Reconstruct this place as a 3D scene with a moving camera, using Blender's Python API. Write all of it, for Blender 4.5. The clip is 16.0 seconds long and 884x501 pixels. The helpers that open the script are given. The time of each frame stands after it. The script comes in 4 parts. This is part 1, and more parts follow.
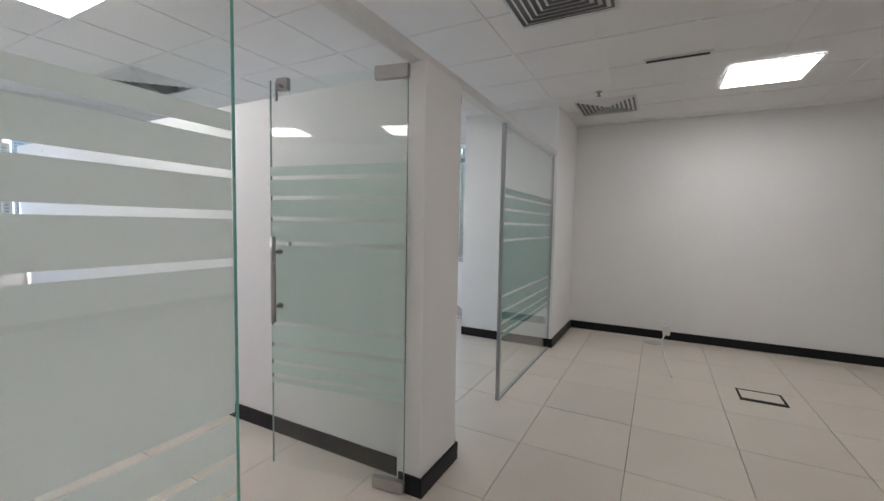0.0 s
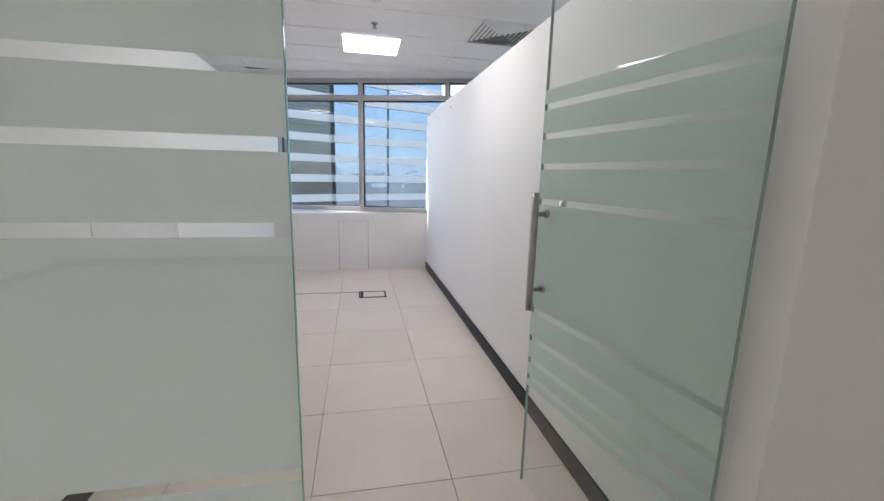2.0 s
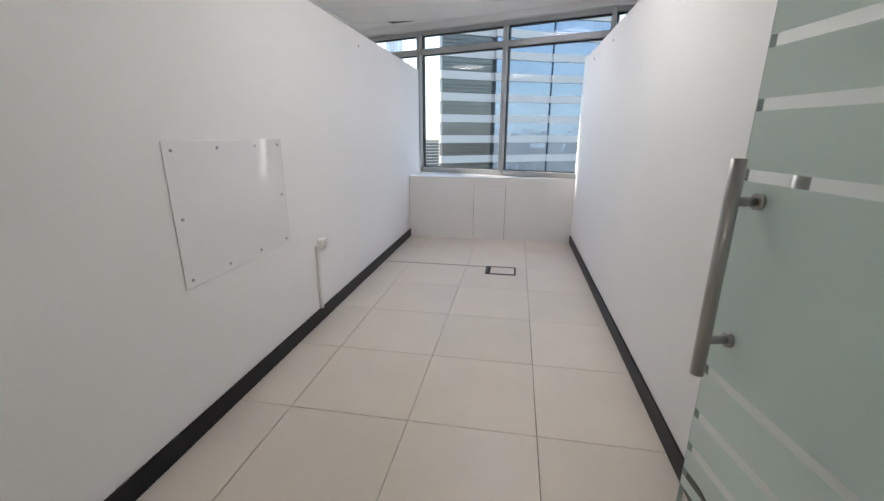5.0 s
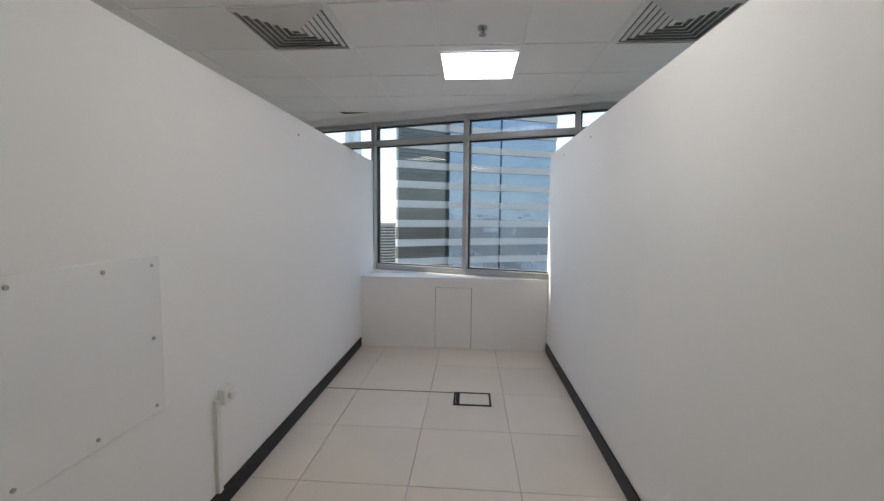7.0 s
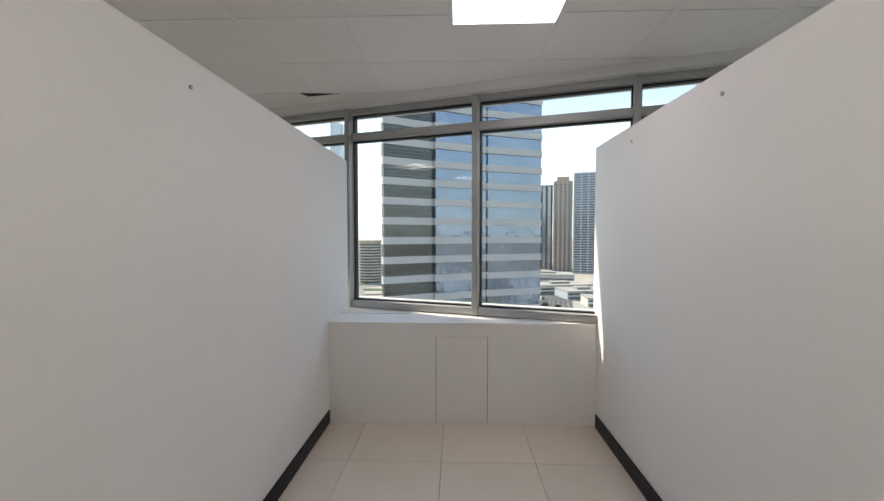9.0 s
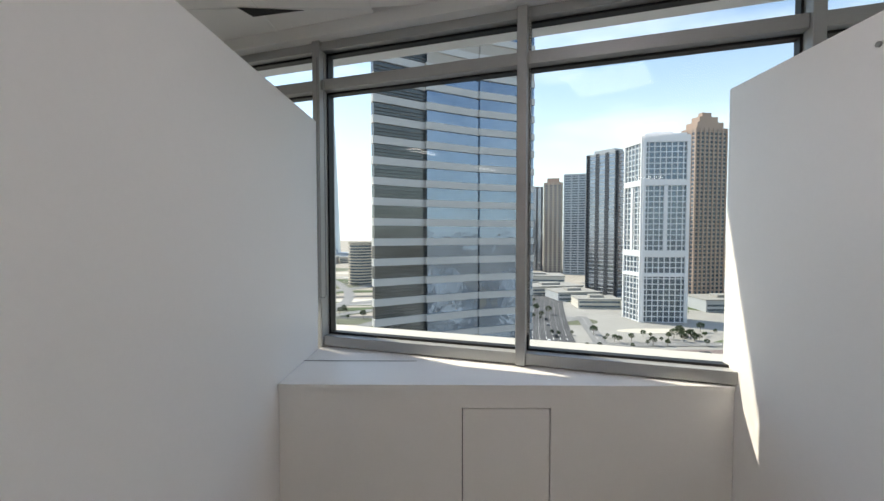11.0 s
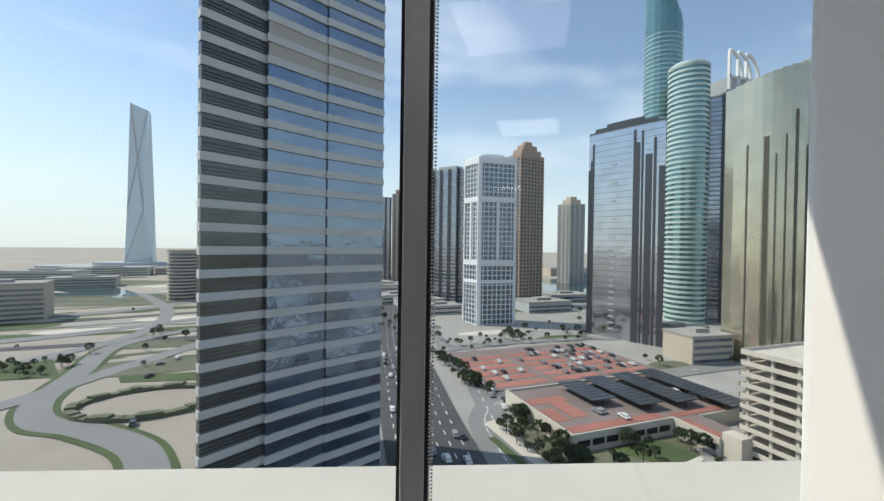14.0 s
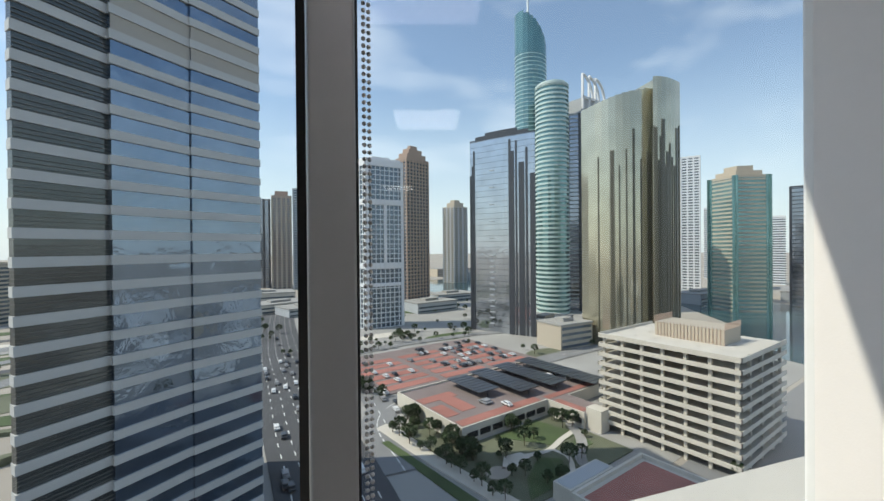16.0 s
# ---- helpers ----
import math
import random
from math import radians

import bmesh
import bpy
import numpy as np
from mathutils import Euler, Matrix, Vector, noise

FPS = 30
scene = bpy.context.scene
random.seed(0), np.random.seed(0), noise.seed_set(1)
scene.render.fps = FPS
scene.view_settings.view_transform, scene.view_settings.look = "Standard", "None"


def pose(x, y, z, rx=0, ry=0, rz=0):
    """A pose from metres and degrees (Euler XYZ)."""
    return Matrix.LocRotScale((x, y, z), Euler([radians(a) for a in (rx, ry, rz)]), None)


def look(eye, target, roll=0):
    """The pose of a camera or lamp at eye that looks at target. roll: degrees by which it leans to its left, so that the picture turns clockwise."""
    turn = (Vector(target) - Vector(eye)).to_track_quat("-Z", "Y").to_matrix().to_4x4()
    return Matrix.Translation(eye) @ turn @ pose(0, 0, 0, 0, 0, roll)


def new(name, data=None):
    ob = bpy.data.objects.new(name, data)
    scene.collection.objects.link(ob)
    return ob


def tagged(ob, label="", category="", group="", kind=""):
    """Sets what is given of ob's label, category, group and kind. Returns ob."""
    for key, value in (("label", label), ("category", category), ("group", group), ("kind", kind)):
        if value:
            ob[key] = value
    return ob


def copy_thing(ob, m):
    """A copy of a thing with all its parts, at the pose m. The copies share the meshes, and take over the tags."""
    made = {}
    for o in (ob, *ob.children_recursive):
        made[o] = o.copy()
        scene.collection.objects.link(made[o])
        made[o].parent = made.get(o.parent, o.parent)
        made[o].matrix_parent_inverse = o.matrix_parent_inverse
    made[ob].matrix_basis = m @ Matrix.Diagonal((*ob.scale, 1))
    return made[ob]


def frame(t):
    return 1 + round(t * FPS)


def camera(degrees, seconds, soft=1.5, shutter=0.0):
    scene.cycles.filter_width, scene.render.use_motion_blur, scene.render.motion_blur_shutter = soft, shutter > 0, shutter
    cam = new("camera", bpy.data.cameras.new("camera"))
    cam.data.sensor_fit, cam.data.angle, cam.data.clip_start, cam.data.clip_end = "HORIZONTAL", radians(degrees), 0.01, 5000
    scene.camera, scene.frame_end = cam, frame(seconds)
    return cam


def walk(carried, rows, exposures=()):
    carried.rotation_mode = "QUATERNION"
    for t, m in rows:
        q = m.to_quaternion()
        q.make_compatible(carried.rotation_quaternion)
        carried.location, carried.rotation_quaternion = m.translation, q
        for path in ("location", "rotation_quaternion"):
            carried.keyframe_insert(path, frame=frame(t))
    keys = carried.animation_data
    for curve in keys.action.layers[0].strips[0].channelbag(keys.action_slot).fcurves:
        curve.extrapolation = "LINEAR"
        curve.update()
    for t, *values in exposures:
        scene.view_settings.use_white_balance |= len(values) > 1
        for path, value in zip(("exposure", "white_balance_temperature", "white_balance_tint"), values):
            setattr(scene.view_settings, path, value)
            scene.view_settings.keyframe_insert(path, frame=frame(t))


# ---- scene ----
cam = camera(94.6, 16.0)
PATH = [
    (0, (0.276, 0.49, 1.348), (2.039, 1.426, 1.222), 1.0),
    (0.5, (0.52, 0.537, 1.334), (1.978, 1.901, 1.213), 1.3),
    (1, (0.772, 0.58, 1.345), (1.835, 2.267, 1.196), 0.7),
    (1.5, (0.949, 0.627, 1.371), (1.656, 2.485, 1.155), 1.0),
    (2, (1.099, 0.851, 1.326), (1.497, 2.777, 0.961), 1.4),
    (2.5, (1.21, 1.051, 1.262), (1.33, 2.956, 0.665), 0.9),
    (3, (1.346, 1.185, 1.227), (1.209, 3.011, 0.424), 0.1),
    (3.5, (1.421, 1.274, 1.186), (1.076, 3.008, 0.252), -1.4),
    (4, (1.445, 1.307, 1.197), (1.011, 3.041, 0.3), -1.9),
    (4.5, (1.415, 1.34, 1.25), (1.0, 3.153, 0.515), -1.0),
    (5, (1.337, 1.416, 1.314), (1.0, 3.307, 0.759), 0.1),
    (5.2, (1.293, 1.459, 1.336), (0.997, 3.376, 0.85), 0.3),
    (7.3, (1.189, 2.313, 1.449), (1.056, 4.304, 1.305), 0.7),
    (7.5, (1.169, 2.438, 1.455), (1.042, 4.429, 1.322), 0.8),
    (8, (1.079, 2.753, 1.472), (0.983, 4.748, 1.36), 0.6),
    (8.5, (1.057, 3.122, 1.467), (0.974, 5.118, 1.368), 0.2),
    (9, (0.987, 3.451, 1.458), (0.915, 5.448, 1.376), 0.0),
    (9.2, (0.928, 3.575, 1.461), (0.86, 5.573, 1.39), -0.1),
    (11.3, (0.762, 4.88, 1.445), (0.753, 6.879, 1.367), 0.0),
    (11.5, (0.775, 4.974, 1.442), (0.78, 6.973, 1.361), 0.0),
    (12, (0.80, 5.245, 1.462), (0.846, 7.243, 1.376), 0.0),
    (12.5, (0.747, 5.518, 1.461), (0.881, 7.512, 1.382), 0.0),
    (13, (0.734, 5.738, 1.482), (1.012, 7.718, 1.42), 0.3),
    (13.5, (0.829, 5.922, 1.488), (1.304, 7.864, 1.442), 0.0),
    (14, (0.905, 6.01, 1.474), (1.597, 7.887, 1.449), 0.8),
    (14.5, (0.852, 6.104, 1.466), (1.728, 7.901, 1.447), 0.7),
    (15, (0.824, 6.141, 1.468), (1.84, 7.863, 1.437), 0.0),
    (15.5, (0.906, 6.237, 1.467), (2.016, 7.9, 1.432), 0.1),
    (16, (0.978, 6.378, 1.462), (2.15, 7.998, 1.452), -0.5),
]
walk(cam, [(t, look(e, g, r)) for t, e, g, r in PATH], exposures=[(0, 2.2, 6550, 11), (2, 2.12, 6600, 11), (3, 2.15, 6750, 11), (4, 2.25, 6750, 10), (5.2, 1.85, 6800, 9), (7.4, 1.4, 7000, 8), (9, 1.38, 7500, 9), (11.3, 1.12, 7250, 7), (12, 0.95, 7000, 6), (14, 0.55, 7000, 7), (16, 0.58, 7000, 7)])

# ---------- light ----------
SUN_AZ, SUN_EL = -57.7, 47.0
world = bpy.data.worlds.new("sky")
scene.world = world
world.use_nodes = True
wn, wl = world.node_tree.nodes, world.node_tree.links
sky = wn.new("ShaderNodeTexSky")
sky.sky_type, sky.sun_disc = "NISHITA", False
sky.sun_elevation, sky.sun_rotation = radians(SUN_EL), radians(SUN_AZ)
sky.dust_density, sky.air_density, sky.ozone_density = 0.35, 1.1, 3.0
wtc = wn.new("ShaderNodeTexCoord")
wmap = wn.new("ShaderNodeMapping")
wmap.inputs["Scale"].default_value = (1.2, 2.5, 5.0)
wmap.inputs["Rotation"].default_value = (0.3, 0.5, 0.2)
wnoise = wn.new("ShaderNodeTexNoise")
wnoise.inputs["Scale"].default_value = 1.6
wnoise.inputs["Detail"].default_value = 7
wramp = wn.new("ShaderNodeValToRGB")
wramp.color_ramp.elements[0].position, wramp.color_ramp.elements[1].position = 0.50, 0.86
wmix = wn.new("ShaderNodeMix")
wmix.data_type = "RGBA"
wmul = wn.new("ShaderNodeMath")
wmul.operation = "MULTIPLY"
wmul.inputs[1].default_value = 0.45
wl.new(wtc.outputs["Generated"], wmap.inputs["Vector"])
wl.new(wmap.outputs["Vector"], wnoise.inputs["Vector"])
wl.new(wnoise.outputs["Fac"], wramp.inputs["Fac"])
wl.new(wramp.outputs["Color"], wmul.inputs[0])
wl.new(wmul.outputs[0], wmix.inputs["Factor"])
wl.new(sky.outputs["Color"], wmix.inputs["A"])
wmix.inputs["B"].default_value = (9.0, 9.3, 9.8, 1)
wbg = wn["Background"]
wbg.inputs["Strength"].default_value = 0.125
# pale haze that thins out upwards
wsep = wn.new("ShaderNodeSeparateXYZ")
whaze = wn.new("ShaderNodeMapRange")
whaze.interpolation_type = "SMOOTHSTEP"
whaze.inputs["From Min"].default_value, whaze.inputs["From Max"].default_value = -0.02, 0.42
whaze.inputs["To Min"].default_value, whaze.inputs["To Max"].default_value = 0.85, 0.08
wmix2 = wn.new("ShaderNodeMix")
wmix2.data_type = "RGBA"
wl.new(wtc.outputs["Generated"], wsep.inputs[0])
wl.new(wsep.outputs["Z"], whaze.inputs["Value"])
wl.new(whaze.outputs["Result"], wmix2.inputs["Factor"])
wl.new(wmix.outputs["Result"], wmix2.inputs["A"])
wmix2.inputs["B"].default_value = (4.3, 5.0, 5.7, 1)
wl.new(wmix2.outputs["Result"], wbg.inputs["Color"])
sun_data = bpy.data.lights.new("sun", "SUN")
sun_data.energy, sun_data.angle, sun_data.color = 2.7, radians(0.5), (1.0, 0.95, 0.86)
sun = new("sun", sun_data)
sun_from = Vector((math.sin(radians(SUN_AZ)) * math.cos(radians(SUN_EL)), math.cos(radians(SUN_AZ)) * math.cos(radians(SUN_EL)), math.sin(radians(SUN_EL))))
sun.matrix_world = look(sun_from * 100, (0, 0, 0))


# ---------- materials ----------
def material(name, color, rough=0.6, metal=0.0, var=0.08, scale=3.0, fine=60.0, bump=0.0, bump_scale=120.0, spec=0.5, coat=0.0, per_object=0.0, bump_dist=0.002):
    m = bpy.data.materials.new(name)
    m.use_nodes = True
    n, l = m.node_tree.nodes, m.node_tree.links
    b = n["Principled BSDF"]
    b.inputs["Roughness"].default_value = rough
    b.inputs["Metallic"].default_value = metal
    b.inputs["Specular IOR Level"].default_value = spec
    b.inputs["Coat Weight"].default_value = coat
    tc = n.new("ShaderNodeTexCoord")
    big, small = n.new("ShaderNodeTexNoise"), n.new("ShaderNodeTexNoise")
    big.inputs["Scale"].default_value, big.inputs["Detail"].default_value = scale, 5
    small.inputs["Scale"].default_value, small.inputs["Detail"].default_value = fine, 3
    add = n.new("ShaderNodeMath")
    add.operation = "MULTIPLY_ADD"
    add.inputs[1].default_value = 0.4
    ramp = n.new("ShaderNodeMapRange")
    ramp.inputs["From Min"].default_value, ramp.inputs["From Max"].default_value = 0.35, 1.05
    ramp.inputs["To Min"].default_value, ramp.inputs["To Max"].default_value = 1 - var, 1 + var
    l.new(tc.outputs["Object"], big.inputs["Vector"])
    l.new(tc.outputs["Object"], small.inputs["Vector"])
    l.new(small.outputs["Fac"], add.inputs[0])
    l.new(big.outputs["Fac"], add.inputs[2])
    l.new(add.outputs[0], ramp.inputs["Value"])
    factor = ramp.outputs["Result"]
    if per_object:
        info = n.new("ShaderNodeObjectInfo")
        mr = n.new("ShaderNodeMapRange")
        mr.inputs["To Min"].default_value, mr.inputs["To Max"].default_value = 1 - per_object, 1 + per_object
        l.new(info.outputs["Random"], mr.inputs["Value"])
        mu = n.new("ShaderNodeMath")
        mu.operation = "MULTIPLY"
        l.new(factor, mu.inputs[0])
        l.new(mr.outputs["Result"], mu.inputs[1])
        factor = mu.outputs[0]
    vm = n.new("ShaderNodeVectorMath")
    vm.operation = "SCALE"
    vm.inputs[0].default_value = color[:3]
    l.new(factor, vm.inputs["Scale"])
    l.new(vm.outputs["Vector"], b.inputs["Base Color"])
    if bump:
        bn = n.new("ShaderNodeTexNoise")
        bn.inputs["Scale"].default_value, bn.inputs["Detail"].default_value = bump_scale, 4
        bp = n.new("ShaderNodeBump")
        bp.inputs["Strength"].default_value, bp.inputs["Distance"].default_value = bump, bump_dist
        l.new(tc.outputs["Object"], bn.inputs["Vector"])
        l.new(bn.outputs["Fac"], bp.inputs["Height"])
        l.new(bp.outputs["Normal"], b.inputs["Normal"])
    return m


def glass_material(name, tint, base=0.05):
    m = bpy.data.materials.new(name)
    m.use_nodes = True
    n, l = m.node_tree.nodes, m.node_tree.links
    n.remove(n["Principled BSDF"])
    tr, gl, mx, fr = n.new("ShaderNodeBsdfTransparent"), n.new("ShaderNodeBsdfGlossy"), n.new("ShaderNodeMixShader"), n.new("ShaderNodeLayerWeight")
    tr.inputs["Color"].default_value = (*tint, 1)
    gl.inputs["Roughness"].default_value = 0.0
    pw, ma = n.new("ShaderNodeMath"), n.new("ShaderNodeMath")
    pw.operation, pw.inputs[1].default_value = "POWER", 4.0
    ma.operation, ma.inputs[1].default_value, ma.inputs[2].default_value = "MULTIPLY_ADD", 0.75, base
    l.new(fr.outputs["Facing"], pw.inputs[0])
    l.new(pw.outputs[0], ma.inputs[0])
    l.new(ma.outputs[0], mx.inputs[0])
    l.new(tr.outputs[0], mx.inputs[1])
    l.new(gl.outputs[0], mx.inputs[2])
    l.new(mx.outputs[0], n["Material Output"].inputs["Surface"])
    return m


def film_material(name, color, clear=0.16):
    m = bpy.data.materials.new(name)
    m.use_nodes = True
    n, l = m.node_tree.nodes, m.node_tree.links
    n.remove(n["Principled BSDF"])
    df, tl, tr, gl = n.new("ShaderNodeBsdfDiffuse"), n.new("ShaderNodeBsdfTranslucent"), n.new("ShaderNodeBsdfTransparent"), n.new("ShaderNodeBsdfGlossy")
    noise_tex, tc, mr, vm = n.new("ShaderNodeTexNoise"), n.new("ShaderNodeTexCoord"), n.new("ShaderNodeMapRange"), n.new("ShaderNodeVectorMath")
    noise_tex.inputs["Scale"].default_value = 4.0
    mr.inputs["To Min"].default_value, mr.inputs["To Max"].default_value = 0.94, 1.04
    vm.operation = "SCALE"
    vm.inputs[0].default_value = color
    l.new(tc.outputs["Object"], noise_tex.inputs["Vector"])
    l.new(noise_tex.outputs["Fac"], mr.inputs["Value"])
    l.new(mr.outputs["Result"], vm.inputs["Scale"])
    l.new(vm.outputs["Vector"], df.inputs["Color"])
    l.new(vm.outputs["Vector"], tl.inputs["Color"])
    gl.inputs["Roughness"].default_value = 0.25
    a, b, c, fr = n.new("ShaderNodeMixShader"), n.new("ShaderNodeMixShader"), n.new("ShaderNodeMixShader"), n.new("ShaderNodeLayerWeight")
    pw = n.new("ShaderNodeMath")
    pw.operation, pw.inputs[1].default_value = "POWER", 4.0
    l.new(fr.outputs["Facing"], pw.inputs[0])
    a.inputs[0].default_value, b.inputs[0].default_value = 0.5, clear
    l.new(df.outputs[0], a.inputs[1])
    l.new(tl.outputs[0], a.inputs[2])
    l.new(a.outputs[0], b.inputs[1])
    l.new(tr.outputs[0], b.inputs[2])
    l.new(pw.outputs[0], c.inputs[0])
    l.new(b.outputs[0], c.inputs[1])
    l.new(gl.outputs[0], c.inputs[2])
    l.new(c.outputs[0], n["Material Output"].inputs["Surface"])
    return m


def glow(name, color, strength):
    m = bpy.data.materials.new(name)
    m.use_nodes = True
    b = m.node_tree.nodes["Principled BSDF"]
    b.inputs["Base Color"].default_value = (0.8, 0.8, 0.8, 1)
    b.inputs["Emission Color"].default_value = (*color, 1)
    b.inputs["Emission Strength"].default_value = strength
    return m


M_WALL = material("wall_paint", (0.85, 0.845, 0.835), 0.55, var=0.025, scale=1.2, bump=0.12, bump_scale=250)
M_TILE = material("porcelain_tile", (0.70, 0.63, 0.545), 0.3, var=0.05, scale=2.5, fine=90, per_object=0.03, spec=0.45)
M_GROUT = material("dark_grout", (0.12, 0.105, 0.09), 0.9, var=0.3)
M_BASE = material("black_skirting", (0.010, 0.010, 0.012), 0.45, var=0.3, scale=6, spec=0.25)
M_CEIL = material("mineral_ceiling_tile", (0.84, 0.83, 0.825), 0.9, var=0.03, scale=2, fine=180, bump=0.25, bump_scale=300)
M_TBAR = material("white_grid_bar", (0.82, 0.82, 0.82), 0.45, var=0.02)
M_ALU = material("grey_aluminium", (0.42, 0.43, 0.43), 0.42, metal=0.35, var=0.06, scale=4)
M_GASKET = material("black_gasket", (0.01, 0.01, 0.01), 0.5, var=0.2)
M_STEEL = material("brushed_steel", (0.42, 0.41, 0.40), 0.3, metal=1.0, var=0.1, scale=8, fine=200)
M_SILL = material("sill_laminate", (0.82, 0.81, 0.79), 0.4, var=0.03)
M_VENT = material("vent_metal", (0.76, 0.76, 0.76), 0.5, var=0.04)
M_DARK = material("dark_void", (0.015, 0.015, 0.016), 0.8, var=0.2)
M_DUCT_SHADE = material("duct_shade_grey", (0.22, 0.22, 0.22), 0.8, var=0.2)
M_CORD = material("grey_cord", (0.30, 0.31, 0.31), 0.6, var=0.1)
M_PLASTIC = material("white_plastic", (0.78, 0.77, 0.74), 0.35, var=0.03)
M_CABLE = material("grey_cable", (0.55, 0.54, 0.52), 0.5, var=0.05)
M_ACRYL = material("glossy_acrylic", (0.85, 0.85, 0.85), 0.02, var=0.01, coat=1.0)
M_GLASS = glass_material("partition_glass", (0.975, 0.995, 0.986))
M_PANE = glass_material("window_glass", (0.90, 0.94, 0.95), 0.035)
M_EDGE = material("green_glass_edge", (0.13, 0.42, 0.34), 0.15, var=0.15, scale=10)
M_EDGE_PALE = material("pale_glass_edge", (0.34, 0.44, 0.41), 0.15, var=0.15, scale=10)
M_FILM = film_material("frosted_film", (0.96, 0.985, 0.972), 0.07)
M_FILM_GREEN = film_material("frosted_film_on_green_glass", (0.88, 0.985, 0.945), 0.2)
M_FILM_TEAL = film_material("teal_frosted_film", (0.40, 0.63, 0.59), 0.12)
M_LIGHT = glow("led_diffuser", (1.0, 0.985, 1.0), 3.6)
M_LIGHT_DIM = glow("cool_led_diffuser", (0.86, 0.82, 1.0), 2.2)


# ---------- mesh helpers ----------
def mesh_object(name, bm, mats, parent=None, smooth=False):
    me = bpy.data.meshes.new(name)
    bm.normal_update()
    bm.to_mesh(me)
    bm.free()
    for m in mats if isinstance(mats, (list, tuple)) else [mats]:
        me.materials.append(m)
    if smooth:
        me.polygons.foreach_set("use_smooth", [True] * len(me.polygons))
    ob = new(name, me)
    if parent is not None:
        ob.parent = parent
    return ob


def add_box(bm, x0, y0, z0, x1, y1, z1, m=None, mat=0, bevel=0.0):
    vs = [bm.verts.new(p) for p in ((x0, y0, z0), (x1, y0, z0), (x1, y1, z0), (x0, y1, z0), (x0, y0, z1), (x1, y0, z1), (x1, y1, z1), (x0, y1, z1))]
    fs = [bm.faces.new([vs[i] for i in f]) for f in ((0, 3, 2, 1), (4, 5, 6, 7), (0, 1, 5, 4), (1, 2, 6, 5), (2, 3, 7, 6), (3, 0, 4, 7))]
    for f in fs:
        f.material_index = mat
    if bevel:
        r = bmesh.ops.bevel(bm, geom=list({e for f in fs for e in f.edges}), offset=bevel, segments=2, affect="EDGES", profile=0.5)
        vs = list({v for f in r["faces"] for v in f.verts} | {v for v in vs if v.is_valid})
        for f in r["faces"]:
            f.material_index = mat
    if m is not None:
        bmesh.ops.transform(bm, matrix=m, verts=[v for v in vs if v.is_valid])
    return vs


def box(name, x0, y0, z0, x1, y1, z1, mat, parent=None, bevel=0.0, m=None):
    bm = bmesh.new()
    add_box(bm, x0, y0, z0, x1, y1, z1, m, 0, bevel)
    return mesh_object(name, bm, mat, parent)


def add_tube(bm, points, r, seg=8, mat=0):
    rings = []
    pts = [Vector(p) for p in points]
    for i, p in enumerate(pts):
        d = (pts[min(i + 1, len(pts) - 1)] - pts[max(i - 1, 0)]).normalized()
        a = d.cross(Vector((0, 0, 1)) if abs(d.z) < 0.9 else Vector((1, 0, 0))).normalized()
        b = d.cross(a)
        rings.append([bm.verts.new(p + r * (math.cos(2 * math.pi * k / seg) * a + math.sin(2 * math.pi * k / seg) * b)) for k in range(seg)])
    for u, v in zip(rings, rings[1:]):
        for k in range(seg):
            f = bm.faces.new((u[k], u[(k + 1) % seg], v[(k + 1) % seg], v[k]))
            f.material_index, f.smooth = mat, True
    for ring in (rings[0][::-1], rings[-1]):
        bm.faces.new(ring).material_index = mat


def add_prism(bm, poly, z0, z1, mat=0, cap=True):
    lo, hi = [bm.verts.new((x, y, z0)) for x, y in poly], [bm.verts.new((x, y, z1)) for x, y in poly]
    n = len(poly)
    for i in range(n):
        bm.faces.new((lo[i], lo[(i + 1) % n], hi[(i + 1) % n], hi[i])).material_index = mat
    if cap:
        bm.faces.new(hi).material_index = mat
        bm.faces.new(lo[::-1]).material_index = mat


def thing(name, label, category, group="", at=(0, 0, 0)):
    ob = new(name)
    ob.location = at
    return tagged(ob, label, category, group)


def structure(ob, label=""):
    return tagged(ob, label, kind="structure")


# ---------- the office: plan ----------
WALL_H, CEIL, W = 2.11, 2.65, 2.04
FRONT = 1.54                       # line of the glass fronts
FA, FB = (0.02, 7.18), (0.9548, -0.2970)   # the window line: start and direction
def facade(s, off=0.0):
    """A point s along the window line, off metres outwards."""
    return FA[0] + FB[0] * s - FB[1] * off, FA[1] + FB[1] * s + FB[0] * off
FACE = Matrix.Translation((FA[0], FA[1], 0)) @ Matrix.Rotation(math.atan2(FB[1], FB[0]), 4, "Z")  # x along, y outwards

# walls
left_wall = structure(box("wall_left", -0.12, FRONT + 0.03, 0, 0, 7.11, WALL_H, M_WALL, bevel=0.004), "white painted low partition wall")
right_wall = structure(box("wall_right", W, FRONT + 0.08, 0, W + 0.14, 6.615, WALL_H, M_WALL, bevel=0.004), "white painted low partition wall")
structure(box("wall_pillar", 1.945, 1.475, 0, 2.33, FRONT + 0.076, WALL_H, M_WALL, bevel=0.004), "white plastered pillar at the partition end")
structure(box("wall_column", 4.80, 1.50, 0, 5.896, 2.60, CEIL, M_WALL, bevel=0.004), "white full-height column between offices")
structure(box("wall_east", 5.90, -4.0, 0, 6.10, 2.60, CEIL, M_WALL), "plain white painted wall")
structure(box("wall_south", -3.0, -4.2, 0, 6.10, -4.004, CEIL, M_WALL), "plain white painted wall")
structure(box("wall_west", -3.2, -4.2, 0, -3.004, 8.0, CEIL, M_WALL), "plain white painted wall")

